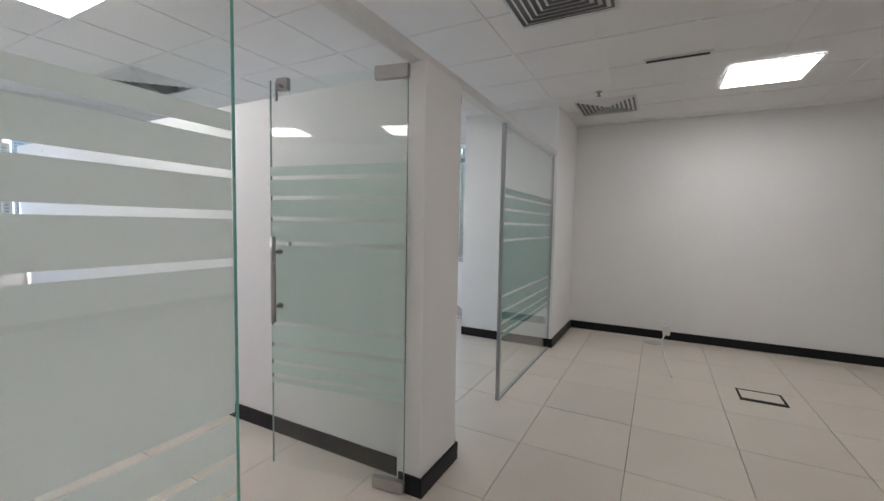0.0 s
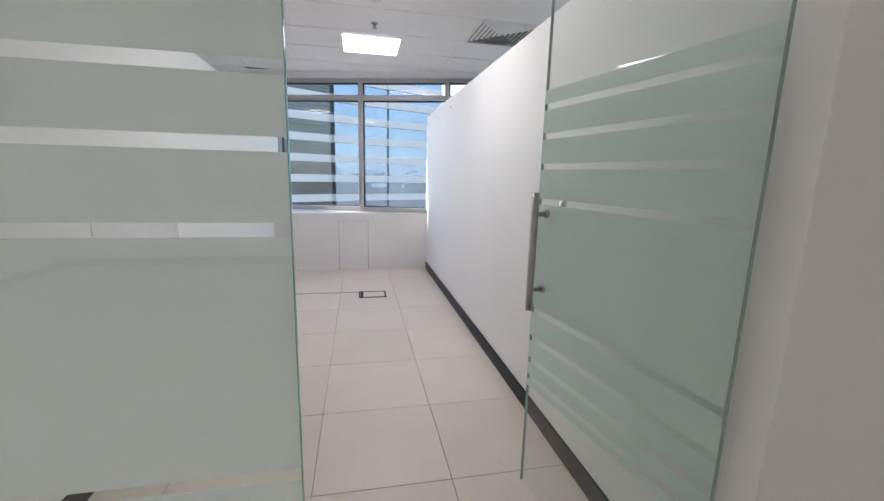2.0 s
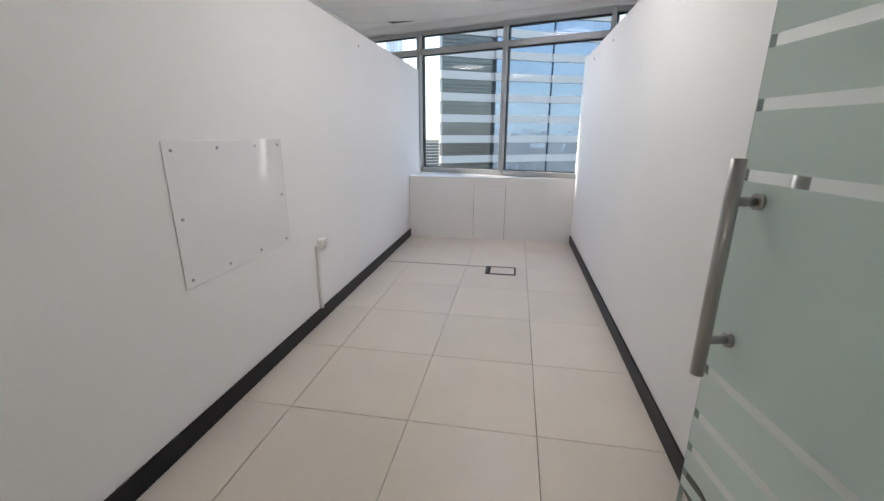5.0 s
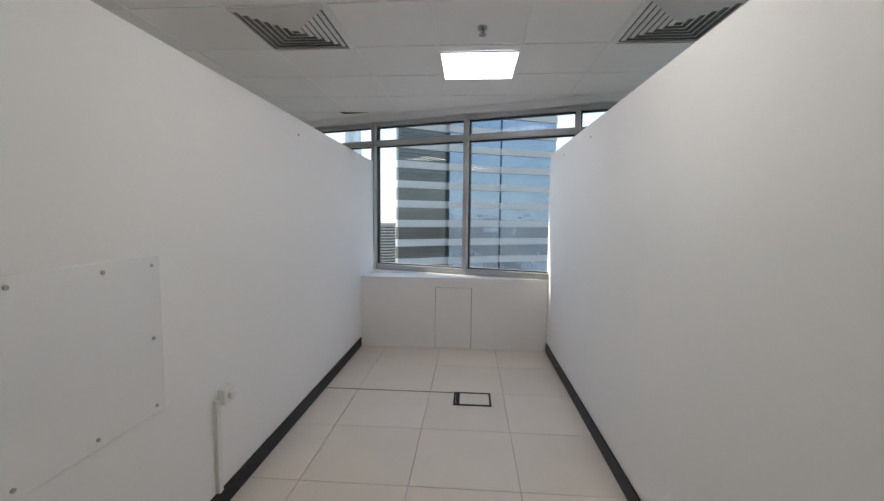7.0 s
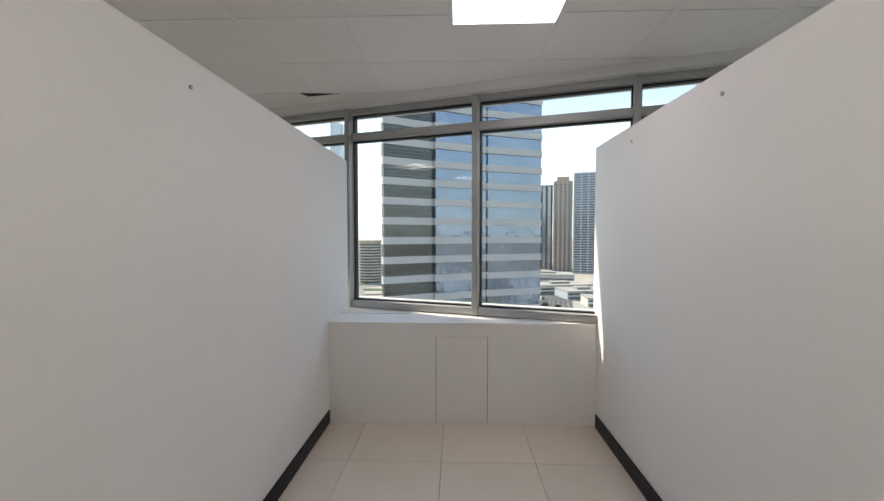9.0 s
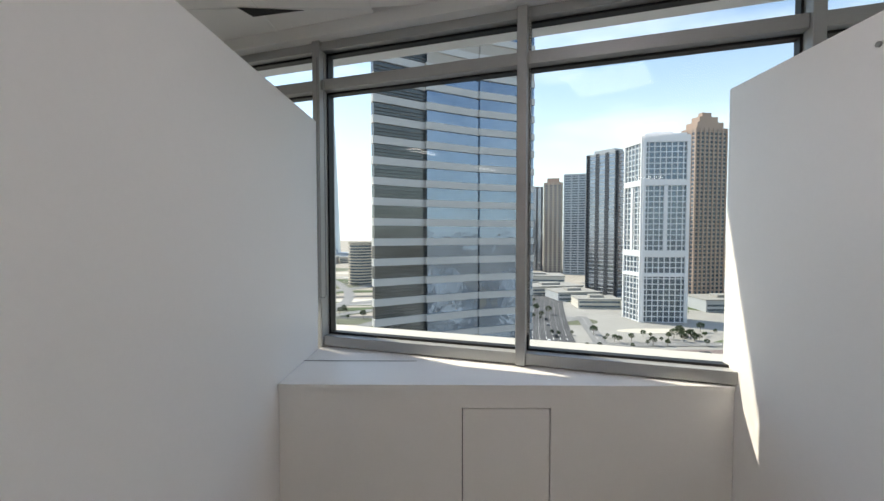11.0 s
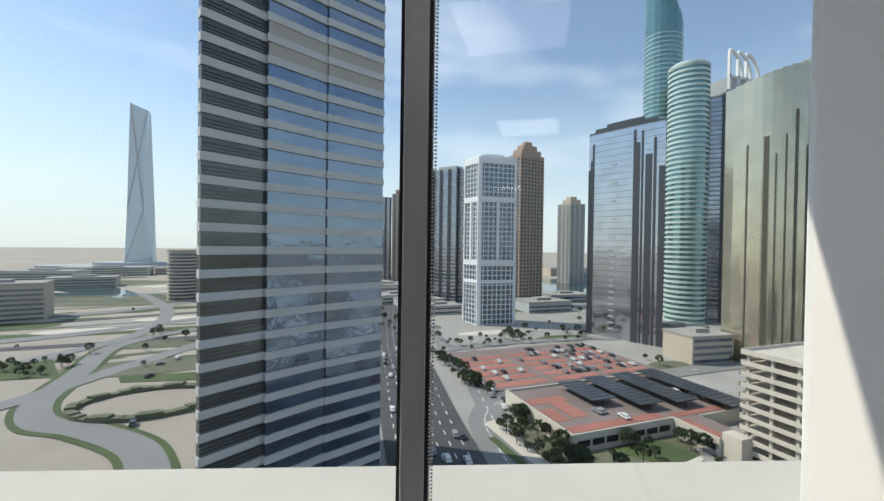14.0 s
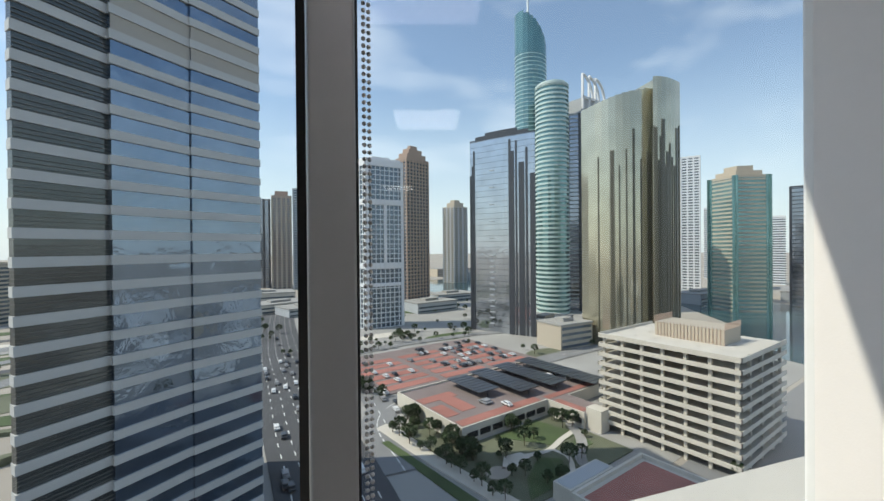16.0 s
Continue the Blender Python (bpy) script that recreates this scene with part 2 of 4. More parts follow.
# skirting
for i, (a, b, c, d) in enumerate(((0.001, 1.58, 0.012, 6.515), (W - 0.012, 1.63, W - 0.001, 6.505), (1.933, 1.463, 1.944, 1.60), (1.933, 1.462, 2.342, 1.4735), (2.331, 1.463, 2.342, 1.60), (W + 0.141, 1.65, W + 0.152, 6.5), (4.788, 1.487, 4.799, 2.60), (4.788, 1.487, 5.888, 1.499), (5.888, -4.0, 5.899, 1.487), (-2.9, -4.0, 5.88, -3.99))):
    structure(box("baseboard", a, b, 0, c, d, 0.10, M_BASE, bevel=0.002), "glossy black skirting board")

# ceiling: one mesh of tiles held by a grid of bars
def build_ceiling():
    bm = bmesh.new()
    gx, gy, p = 0.95, 3.33, 0.6
    def limit(x):
        return FA[1] + FB[1] / FB[0] * (x - FA[0]) - 0.03
    xs = [gx + p * k for k in range(-7, 9)]
    ys = [gy + p * k for k in range(-13, 9)]
    for x in xs:
        for y in ys:
            x0, x1, y0, y1 = x + 0.011, min(x + p, 6.1) - 0.011, y + 0.011, y + p - 0.011
            top = [min(y1, limit(x0)), min(y1, limit(x1))]
            if min(top) <= y0 + 0.01:
                if max(top) <= y0 + 0.01:
                    continue
            q = [(x0, y0), (x1, y0), (x1, max(top[1], y0)), (x0, max(top[0], y0))]
            if top[1] <= y0:
                q = [(x0, y0), (x0 + 0.3, y0), (x0, top[0])]
            add_prism(bm, q, CEIL, CEIL + 0.02, 0)
    for x in xs:
        add_box(bm, x - 0.012, -4.1, CEIL - 0.004, x + 0.012, limit(x), CEIL + 0.016, mat=1)
    for y in ys:
        for x in xs:
            if limit(x + p) > y:
                add_box(bm, x + 0.012, y - 0.012, CEIL - 0.004, min(x + p, 6.1) - 0.012, y + 0.012, CEIL + 0.016, mat=1)
    add_box(bm, -3.2, -4.2, CEIL + 0.03, 6.1, 4.9, CEIL + 0.2)
    add_prism(bm, [(-3.2, 4.9), (6.1, 4.9), (6.1, limit(6.1) + 0.2), (-3.2, limit(-3.2) + 0.2)], CEIL + 0.03, CEIL + 0.2)
    return structure(mesh_object("ceiling", bm, [M_CEIL, M_TBAR]), "white mineral tile suspended ceiling")
build_ceiling()
gap = bmesh.new()
add_prism(gap, [(-0.34, 6.90), (0.0, 6.93), (-0.30, 6.99)], CEIL - 0.006, CEIL - 0.0045)
structure(mesh_object("trim_gap", gap, M_DARK), "dark gap where a ceiling tile edge is missing")

# ---------- the window line ----------
def build_windows():
    bay, sill, head, top = 1.19, 0.80, 2.30, 2.58
    lower = bmesh.new()
    add_box(lower, -3.3, 0.02, -0.3, 7.2, 0.30, sill - 0.02, FACE)
    structure(mesh_object("wall_window", lower, M_WALL), "white wall under the window band")
    upper = bmesh.new()
    add_box(upper, -3.3, -0.10, top, 7.2, 0.30, CEIL + 0.3, FACE)
    structure(mesh_object("wall_window_head", upper, M_TBAR), "white window head trim under the ceiling")
    ledge = bmesh.new()
    add_box(ledge, -3.3, 0.135, sill - 0.03, 7.2, 0.33, sill + 0.03, FACE)
    structure(mesh_object("wall_ledge", ledge, material("outer_ledge", (0.60, 0.58, 0.54), 0.7, var=0.08)), "pale outer window ledge")
    for k in range(-3, 6):
        s0, s1 = k * bay, (k + 1) * bay
        win = thing("window_%d" % (k + 4), "grey aluminium framed fixed office window", "window")
        tagged(win, kind="structure")
        f = bmesh.new()
        add_box(f, s0 - 0.034, -0.055, sill - 0.012, s0 + 0.014, 0.10, top, FACE, bevel=0.003)
        add_box(f, s0 + 0.015, -0.035, sill - 0.012, s1 - 0.035, 0.09, sill + 0.048, FACE, bevel=0.003)
        add_box(f, s0 + 0.015, -0.035, head, s1 - 0.035, 0.09, head + 0.062, FACE, bevel=0.003)
        add_box(f, s0 + 0.015, -0.03, top - 0.05, s1 - 0.035, 0.09, top - 0.002, FACE)
        mesh_object("frame", f, M_ALU, win)
        g = bmesh.new()
        for z0, z1 in ((sill + 0.0485, head - 0.0005), (head + 0.0625, top - 0.051)):
            for a in ((s0 + 0.0145, z0, s0 + 0.026, z1), (s1 - 0.045, z0, s1 - 0.0345, z1), (s0 + 0.026, z0, s1 - 0.045, z0 + 0.012), (s0 + 0.026, z1 - 0.012, s1 - 0.045, z1)):
                add_box(g, a[0], 0.02, a[1], a[2], 0.07, a[3], FACE)
        mesh_object("gasket", g, M_GASKET, win)
        for z0, z1 in ((sill + 0.06, head - 0.012), (head + 0.074, top - 0.062)):
            p = bmesh.new()
            vs = [p.verts.new(FACE @ Vector(q)) for q in ((s0 + 0.02, 0.045, z0), (s1 - 0.04, 0.045, z0), (s1 - 0.04, 0.045, z1), (s0 + 0.02, 0.045, z1))]
            p.faces.new(vs)
            pane = mesh_object("pane", p, M_PANE, win)
            pane.visible_shadow = False
build_windows()


def build_east_windows():
    structure(box("wall_window_east", 6.0, 2.604, -0.3, 6.3, 5.30, 0.78, M_WALL), "white wall under the side windows")
    structure(box("wall_window_east_head", 5.98, 2.604, 2.58, 6.3, 5.30, 2.95, M_TBAR), "white window head trim")
    for k in range(3):
        y0 = 2.62 + k * 0.89
        win = tagged(new("window_east_%d" % (k + 1)), "grey aluminium framed fixed office window", "window", kind="structure")
        f = bmesh.new()
        add_box(f, 5.95, y0, 0.782, 6.10, y0 + 0.06, 2.578)
        add_box(f, 5.97, y0 + 0.061, 0.782, 6.09, y0 + 0.889, 0.84)
        add_box(f, 5.97, y0 + 0.061, 2.30, 6.09, y0 + 0.889, 2.36)
        mesh_object("frame", f, M_ALU, win)
        p = bmesh.new()
        p.faces.new([p.verts.new(q) for q in ((6.04, y0 + 0.89, 0.84), (6.04, y0 + 0.06, 0.84), (6.04, y0 + 0.06, 2.578), (6.04, y0 + 0.89, 2.578))])
        mesh_object("pane", p, M_PANE, win).visible_shadow = False
build_east_windows()

# boxed sill unit under the window
def build_sill_box():
    ob = thing("sill_cabinet", "white boxed-in unit below the window with a flush hatch", "cabinet")
    bm = bmesh.new()
    lim = lambda x, o=0.0: FA[1] + FB[1] / FB[0] * (x - FA[0]) - o
    add_box(bm, 0.002, 6.53, 0.0, 0.828, 6.55, 0.755)
    add_box(bm, 0.828, 6.53, 0.675, 1.226, 6.55, 0.755)
    add_box(bm, 1.226, 6.53, 0.0, W - 0.002, 6.55, 0.755)
    mesh_object("body", bm, M_SILL, ob)
    t = bmesh.new()
    add_prism(t, [(0.002, 6.522), (W - 0.002, 6.522), (W - 0.002, lim(W, -0.01)), (0.002, lim(0, -0.01))], 0.757, 0.782)
    mesh_object("top", t, M_SILL, ob)
    d = bmesh.new()
    add_box(d, 0.832, 6.531, 0.004, 1.222, 6.548, 0.671, bevel=0.002)
    mesh_object("hatch", d, M_SILL, ob)
    g = bmesh.new()
    add_box(g, 0.80, 6.552, 0.0, 1.25, 6.56, 0.70)
    mesh_object("shadow_gap", g, M_DARK, ob)
build_sill_box()
structure(box("trim", 0.002, 6.86, 0.783, 0.6, 6.864, 0.7845, M_GROUT), "fine joint line on the sill")

# ---------- glass fronts ----------
GAPS = (1.58, 1.475, 1.365, 1.235, 0.80, 0.68, 0.585, 0.51)
def film_bands(lo=0.47, hi=1.64, gap=0.011):
    cuts = sorted(GAPS)
    edges = [lo] + [v for c in cuts for v in (c - gap, c + gap)] + [hi]
    return list(zip(edges[::2], edges[1::2]))


def glass_panel(name, label, w, h, film, edge_mat, m, kind="structure", frame_mat=None):
    """A glass sheet along local x from 0 to w, standing on z=0, 12 mm thick."""
    ob = tagged(new(name), label, "glass panel", kind=kind)
    ob.matrix_world = m
    bm = bmesh.new()
    for y in (-0.006, 0.006):
        bm.faces.new([bm.verts.new(p) for p in ((0, y, 0.01), (w, y, 0.01), (w, y, h), (0, y, h))])
    pane = mesh_object("pane", bm, M_GLASS, ob)
    pane.visible_shadow = False
    e = bmesh.new()
    for a in ((-0.0015, -0.006, 0.01, 0.0, 0.006, h), (w, -0.006, 0.01, w + 0.0015, 0.006, h)):
        add_box(e, *a)
    mesh_object("edge", e, edge_mat, ob)
    f = bmesh.new()
    for z0, z1 in film_bands():
        add_box(f, 0.002, 0.0068, z0, w - 0.002, 0.0075, z1)
    mesh_object("film", f, film, ob)
    if frame_mat:
        fr = bmesh.new()
        add_box(fr, -0.02, -0.014, 0.0, 0.002, 0.014, h)
        add_box(fr, w - 0.002, -0.014, 0.0, w + 0.02, 0.014, h)
        add_box(fr, 0.003, -0.014, 0.0, w - 0.003, 0.014, 0.014)
        mesh_object("frame", fr, frame_mat, ob)
    return ob


glass_panel("window_partition_a", "fixed frosted glass partition with clear stripes", 0.996, 2.11, M_FILM, M_EDGE, pose(0.0, FRONT - 0.024, 0))
glass_panel("window_partition_b", "fixed frosted glass partition with clear stripes", 1.58, 2.11, M_FILM_TEAL, M_ALU, pose(3.22, FRONT, 0), frame_mat=M_ALU)
header = box("trim_header", -0.1, FRONT - 0.035, 2.112, 4.797, FRONT + 0.035, 2.165, M_VENT, bevel=0.003)
structure(header, "grey aluminium header rail over the glass front")


def glass_door(label, hinge, free, film):
    h = Vector((hinge[0], hinge[1], 0))
    d = Vector((free[0] - hinge[0], free[1] - hinge[1], 0))
    w = d.length
    m = Matrix.Translation(h) @ Matrix.Rotation(math.atan2(d.y, d.x), 4, "Z")
    ob = glass_panel("door_glass", label, w, 2.09, film, M_EDGE_PALE, m, "structure")
    ob["category"] = "door"
    p = bmesh.new()
    add_box(p, -0.004, -0.016, 2.035, 0.17, 0.016, 2.098, bevel=0.003)
    add_box(p, -0.004, -0.016, 0.008, 0.17, 0.016, 0.065, bevel=0.003)
    mesh_object("patch_fitting", p, M_STEEL, ob)
    c = bmesh.new()
    add_box(c, w - 0.115, -0.015, 2.03, w - 0.045, 0.015, 2.094, bevel=0.003)
    add_tube(c, [(w - 0.08, 0.015, 2.05), (w - 0.08, 0.05, 2.05)], 0.011, 12)
    add_box(c, w - 0.086, 0.051, 2.0, w - 0.074, 0.056, 2.055, bevel=0.001)
    add_tube(c, [(w - 0.08, 0.053, 2.003), (w - 0.083, 0.056, 1.965)], 0.007, 8)
    mesh_object("lock", c, M_STEEL, ob)
    hd = bmesh.new()
    x = w - 0.06
    for side in (1, -1):
        add_tube(hd, [(x, side * 0.062, 0.82), (x, side * 0.062, 1.27)], 0.0135, 16)
        for z in (0.90, 1.19):
            add_tube(hd, [(x, side * 0.006, z), (x, side * 0.016, z)], 0.016, 14)
            add_tube(hd, [(x, side * 0.016, z), (x, side * 0.058, z)], 0.009, 12)
    mesh_object("handle", hd, M_STEEL, ob)
    return ob


glass_door("frosted glass office door standing open", (1.925, 1.56), (1.79, 2.335), M_FILM_GREEN)
glass_door("frosted glass office door standing open", (2.43, 1.54), (3.07, 1.98), M_FILM_GREEN)

# ---------- things in the room ----------
def build_board():
    ob = thing("wall_board", "clear glossy acrylic board screwed to the wall", "board", at=(0, 0, 0))
    b = bmesh.new()
    add_box(b, 0.0, 2.80, 0.675, 0.006, 3.625, 1.28, bevel=0.0015)
    mesh_object("sheet", b, M_ACRYL, ob)
    s = bmesh.new()
    for y, z in ((2.84, 1.245), (3.10, 1.247), (3.38, 1.248), (3.585, 1.248), (3.58, 0.97), (3.58, 0.705), (3.33, 0.706), (3.08, 0.707), (2.84, 0.708), (2.84, 0.97)):
        add_tube(s, [(0.005, y, z), (0.010, y, z)], 0.007, 8)
    mesh_object("screw", s, M_STEEL, ob)
build_board()


def build_socket():
    ob = thing("wall_socket", "white surface socket with a trunking strip to the floor", "socket")
    box("body", 0.0, 3.955, 0.525, 0.042, 4.035, 0.60, M_PLASTIC, ob, bevel=0.005)
    box("trunking", 0.0, 3.92, 0.10, 0.022, 3.952, 0.56, M_PLASTIC, ob, bevel=0.003)
    box("plug", 0.042, 3.975, 0.55, 0.062, 4.02, 0.585, M_PLASTIC, ob, bevel=0.006)
build_socket()
for k, (y, z) in enumerate(((5.13, 2.013), (5.97, 2.014))):
    s = bmesh.new()
    add_tube(s, [(W, y, z), (W - 0.006, y, z)], 0.009, 8)
    tagged(mesh_object("screw", s, M_STEEL), "small dark screw in the white wall", "screw", "wall screws")
s = bmesh.new()
add_tube(s, [(0, 4.95, 2.0), (0.006, 4.95, 2.0)], 0.008, 8)
tagged(mesh_object("screw", s, M_STEEL), "small dark screw in the white wall", "screw", "wall screws")


def floor_box(x0, y0, x1, y1):
    ob = thing("floor_box", "flush metal floor outlet box with a tile inlay", "floor box", "floor boxes")
    f = bmesh.new()
    for a in ((x0, y0, x1, y0 + 0.016), (x0, y1 - 0.016, x1, y1), (x0, y0 + 0.016, x0 + 0.016, y1 - 0.016), (x1 - 0.016, y0 + 0.016, x1, y1 - 0.016)):
        add_box(f, a[0], a[1], 0.0, a[2], a[3], 0.006)
    mesh_object("frame", f, M_DARK, ob)
    box("lid", x0 + 0.05, y0 + 0.018, 0.0, x1 - 0.018, y1 - 0.018, 0.004, M_TILE, ob)
    box("cable_flap", x0 + 0.018, y0 + 0.018, 0.0, x0 + 0.048, y1 - 0.018, 0.005, M_DARK, ob)
structure(box("trim_channel", 0.013, 5.384, 0.0002, 1.085, 5.391, 0.0025, M_GROUT), "thin dark cable channel joint in the floor")
floor_box(1.09, 5.165, 1.385, 5.395)
floor_box(4.20, -0.45, 4.46, -0.14)


def build_cord():
    bm = bmesh.new()
    pts = []
    for k in range(9):
        a = math.pi * k / 8
        pts.append((0.045 - 0.02 * math.cos(a), 7.055, 1.11 - 0.02 * math.sin(a)))
    add_tube(bm, [(0.025, 7.055, 2.45)] + pts + [(0.065, 7.055, 2.45)], 0.0035, 6)
    ob = thing("roller_blind_pull", "looped white blind cord hanging by the window frame", "cord")
    mesh_object("loop", bm, M_CORD, ob)
build_cord()


def build_chain():
    x, y = facade(1.19 + 0.024, -0.045)
    bm = bmesh.new()
    for j, dx in enumerate((0.0, 0.006)):
        z = 0.95
        while z < 2.55:
            bmesh.ops.create_icosphere(bm, subdivisions=1, radius=0.0027, matrix=Matrix.Translation((x + dx, y, z)))
            z += 0.0075
    ob = thing("blind_chain", "beaded blind chain hanging beside the mullion", "chain")
    mesh_object("beads", bm, M_CABLE, ob)
build_chain()


# ---------- ceiling fixtures ----------
def light_panel(x, y, mat, sx=0.6, sy=0.6):
    ob = thing("ceiling_light", "square recessed LED ceiling panel switched on", "ceiling light", "ceiling lights")
    box("diffuser", x + 0.016, y + 0.016, CEIL - 0.010, x + sx - 0.016, y + sy - 0.016, CEIL - 0.006, mat, ob)
    f = bmesh.new()
    for a in ((x, y, x + sx, y + 0.016), (x, y + sy - 0.016, x + sx, y + sy), (x, y + 0.016, x + 0.016, y + sy - 0.016), (x + sx - 0.016, y + 0.016, x + sx, y + sy - 0.016)):
        add_box(f, a[0], a[1], CEIL - 0.012, a[2], a[3], CEIL - 0.0045)
    mesh_object("frame", f, M_TBAR, ob)
# panels at (3.35, 3.33) and (0.35, -0.87) are unseen, added as fill light
for x, y, mat in ((0.95, 3.33, M_LIGHT), (0.95, 5.22, M_LIGHT_DIM), (4.26, -0.53, M_LIGHT), (3.35, 3.33, M_LIGHT), (0.35, -0.87, M_LIGHT), (-2.05, 2.13, M_LIGHT), (-2.05, 3.93, M_LIGHT)):
    light_panel(x, y, mat)


def diffuser(x, y):
    """A square four-way louvred ceiling outlet."""
    ob = thing("air_diffuser", "square white louvred ceiling air diffuser", "air vent", "ceiling diffusers")
    f = bmesh.new()
    c = 0.3
    z = CEIL - 0.005
    for k in range(7):
        a, t = 0.295 - k * 0.042, 0.019
        lo, hi = z - 0.012, z - 0.001
        for sx, sy in ((1, 0), (-1, 0), (0, 1), (0, -1)):
            if sx:
                q = [(c + sx * a, c - a, hi), (c + sx * a, c + a, hi), (c + sx * (a - t), c + a - t, lo), (c + sx * (a - t), c - a + t, lo)]
            else:
                q = [(c - a, c + sy * a, hi), (c + a, c + sy * a, hi), (c + a - t, c + sy * (a - t), lo), (c - a + t, c + sy * (a - t), lo)]
            top = [f.verts.new((x + p[0], y + p[1], p[2])) for p in q]
            low = [f.verts.new((x + p[0], y + p[1], p[2] - 0.003)) for p in q]
            f.faces.new(top)
            f.faces.new(low[::-1])
            for i in range(4):
                f.faces.new((top[i], low[i], low[(i + 1) % 4], top[(i + 1) % 4]))
    mesh_object("louvre", f, M_VENT, ob)
    # flat grey sheet: the shade inside the duct is put into its colour
    box("duct_shadow", x + 0.02, y + 0.02, CEIL - 0.0045, x + 0.58, y + 0.58, CEIL - 0.0042, M_DUCT_SHADE, ob)
for x, y in ((2.15, 4.53), (-0.25, 4.53), (4.72, 0.74), (2.36, 0.75)):
    diffuser(x, y)


def sprinkler(x, y):
    ob = thing("sprinkler", "small metal ceiling sprinkler head", "sprinkler", "sprinklers")
    b = bmesh.new()
    add_tube(b, [(x, y, CEIL - 0.004), (x, y, CEIL - 0.010)], 0.032, 16)
    add_tube(b, [(x, y, CEIL - 0.010), (x, y, CEIL - 0.045)], 0.011, 10)
    add_tube(b, [(x, y, CEIL - 0.045), (x, y, CEIL - 0.049)], 0.024, 14)
    mesh_object("head", b, M_STEEL, ob)
sprinkler(1.26, 4.86)
sprinkler(4.50, 1.06)


def smoke_detector(x, y):
    ob = thing("smoke_detector", "round white ceiling smoke detector", "smoke detector")
    b = bmesh.new()
    add_tube(b, [(x, y, CEIL - 0.004), (x, y, CEIL - 0.02)], 0.055, 20)
    add_tube(b, [(x, y, CEIL - 0.02), (x, y, CEIL - 0.036)], 0.042, 20)
    add_tube(b, [(x, y, CEIL - 0.036), (x, y, CEIL - 0.046)], 0.028, 20)
    mesh_object("body", b, M_PLASTIC, ob)
smoke_detector(1.25, 4.28)

slot = thing("slot_vent", "narrow dark linear ceiling air slot", "air vent")
box("frame", 3.86, 0.2, CEIL - 0.010, 3.94, 0.66, CEIL - 0.0045, M_VENT, slot)
box("slot", 3.88, 0.22, CEIL - 0.013, 3.92, 0.64, CEIL - 0.0105, M_DARK, slot)

# hall: wall outlet, cable strip and floor plate; cable coil in the next office
def build_hall_bits():
    ob = thing("wall_outlet", "white outlet box low on the wall above the skirting", "socket")
    box("body", 5.845, 0.32, 0.06, 5.887, 0.40, 0.17, M_PLASTIC, ob, bevel=0.005)
    st = thing("cable_strip", "white plastic cable strip lying across the floor tiles", "cable strip")
    b = bmesh.new()
    add_tube(b, [(5.84, 0.38, 0.06), (5.80, 0.40, 0.012), (5.4, 0.40, 0.010), (4.9, 0.37, 0.010), (4.46, 0.33, 0.010)], 0.010, 8)
    mesh_object("strip", b, M_PLASTIC, st)
    pl = thing("floor_plate", "round grey floor plate beside the wall", "floor plate")
    c = bmesh.new()
    add_tube(c, [(5.65, 0.50, 0.0), (5.65, 0.50, 0.006)], 0.09, 24)
    add_tube(c, [(5.65, 0.50, 0.006), (5.65, 0.50, 0.012)], 0.05, 24)
    mesh_object("plate", c, M_CABLE, pl)
    coil = thing("cable_coil", "loose coil of pale grey cable on the floor", "cable", at=(5.62, 3.12, 0))
    d = bmesh.new()
    pts = []
    for k in range(200):
        a = k * 0.26
        r = 0.20 + 0.03 * math.sin(k * 0.37)
        pts.append((r * math.cos(a) * (1 + 0.1 * math.sin(k * 0.05)), r * math.sin(a) + 0.03 * math.sin(k * 0.11), 0.012 + 0.0008 * k * (0.6 + 0.4 * math.sin(a * 2))))
    add_tube(d, pts, 0.009, 6)
    mesh_object("cable", d, M_CABLE, coil)
build_hall_bits()


# ---------- the city outside ----------
GROUND = -58.0
EX, EY, EZ = 0.9, 6.2, 1.47
def spot(az, d):
    return EX + d * math.sin(radians(az)), EY + d * math.cos(radians(az))
def rise(el, d):
    return EZ + d * math.tan(radians(el))


def facade_glass(name, color, rough=0.08, metal=0.75, var=0.35, scale=0.12):
    return material(name, color, rough, metal=metal, var=var, scale=scale, fine=1.3, bump=0.5, bump_scale=0.35, bump_dist=0.12)


M_SAND = material("desert_sand", (0.37, 0.33, 0.28), 0.95, var=0.22, scale=0.006, fine=0.09)
M_PAVE = material("pale_paving", (0.33, 0.32, 0.30), 0.9, var=0.15, scale=0.05, fine=0.8)
M_ROAD = material("asphalt", (0.075, 0.076, 0.08), 0.85, var=0.2, scale=0.05, fine=1.5)
M_ROAD_PALE = material("worn_asphalt", (0.22, 0.22, 0.22), 0.9, var=0.15, scale=0.05, fine=1.0)
M_MARK = material("road_marking", (0.75, 0.75, 0.72), 0.7, var=0.1)
M_RED = material("red_parking_paint", (0.36, 0.15, 0.12), 0.85, var=0.3, scale=0.08, fine=0.7)
M_LOT = material("parking_asphalt", (0.22, 0.175, 0.165), 0.9, var=0.2, scale=0.1, fine=0.9)
M_GRASS = material("lawn", (0.07, 0.10, 0.04), 0.95, var=0.4, scale=0.08, fine=1.5)
M_SCRUB = material("scrub", (0.13, 0.14, 0.09), 0.95, var=0.4, scale=0.04, fine=0.7)
M_LEAF = material("tree_leaves", (0.045, 0.07, 0.028), 0.8, var=0.5, scale=0.6, fine=4, per_object=0.2)
M_TRUNK = material("tree_bark", (0.12, 0.09, 0.06), 0.9, var=0.3)
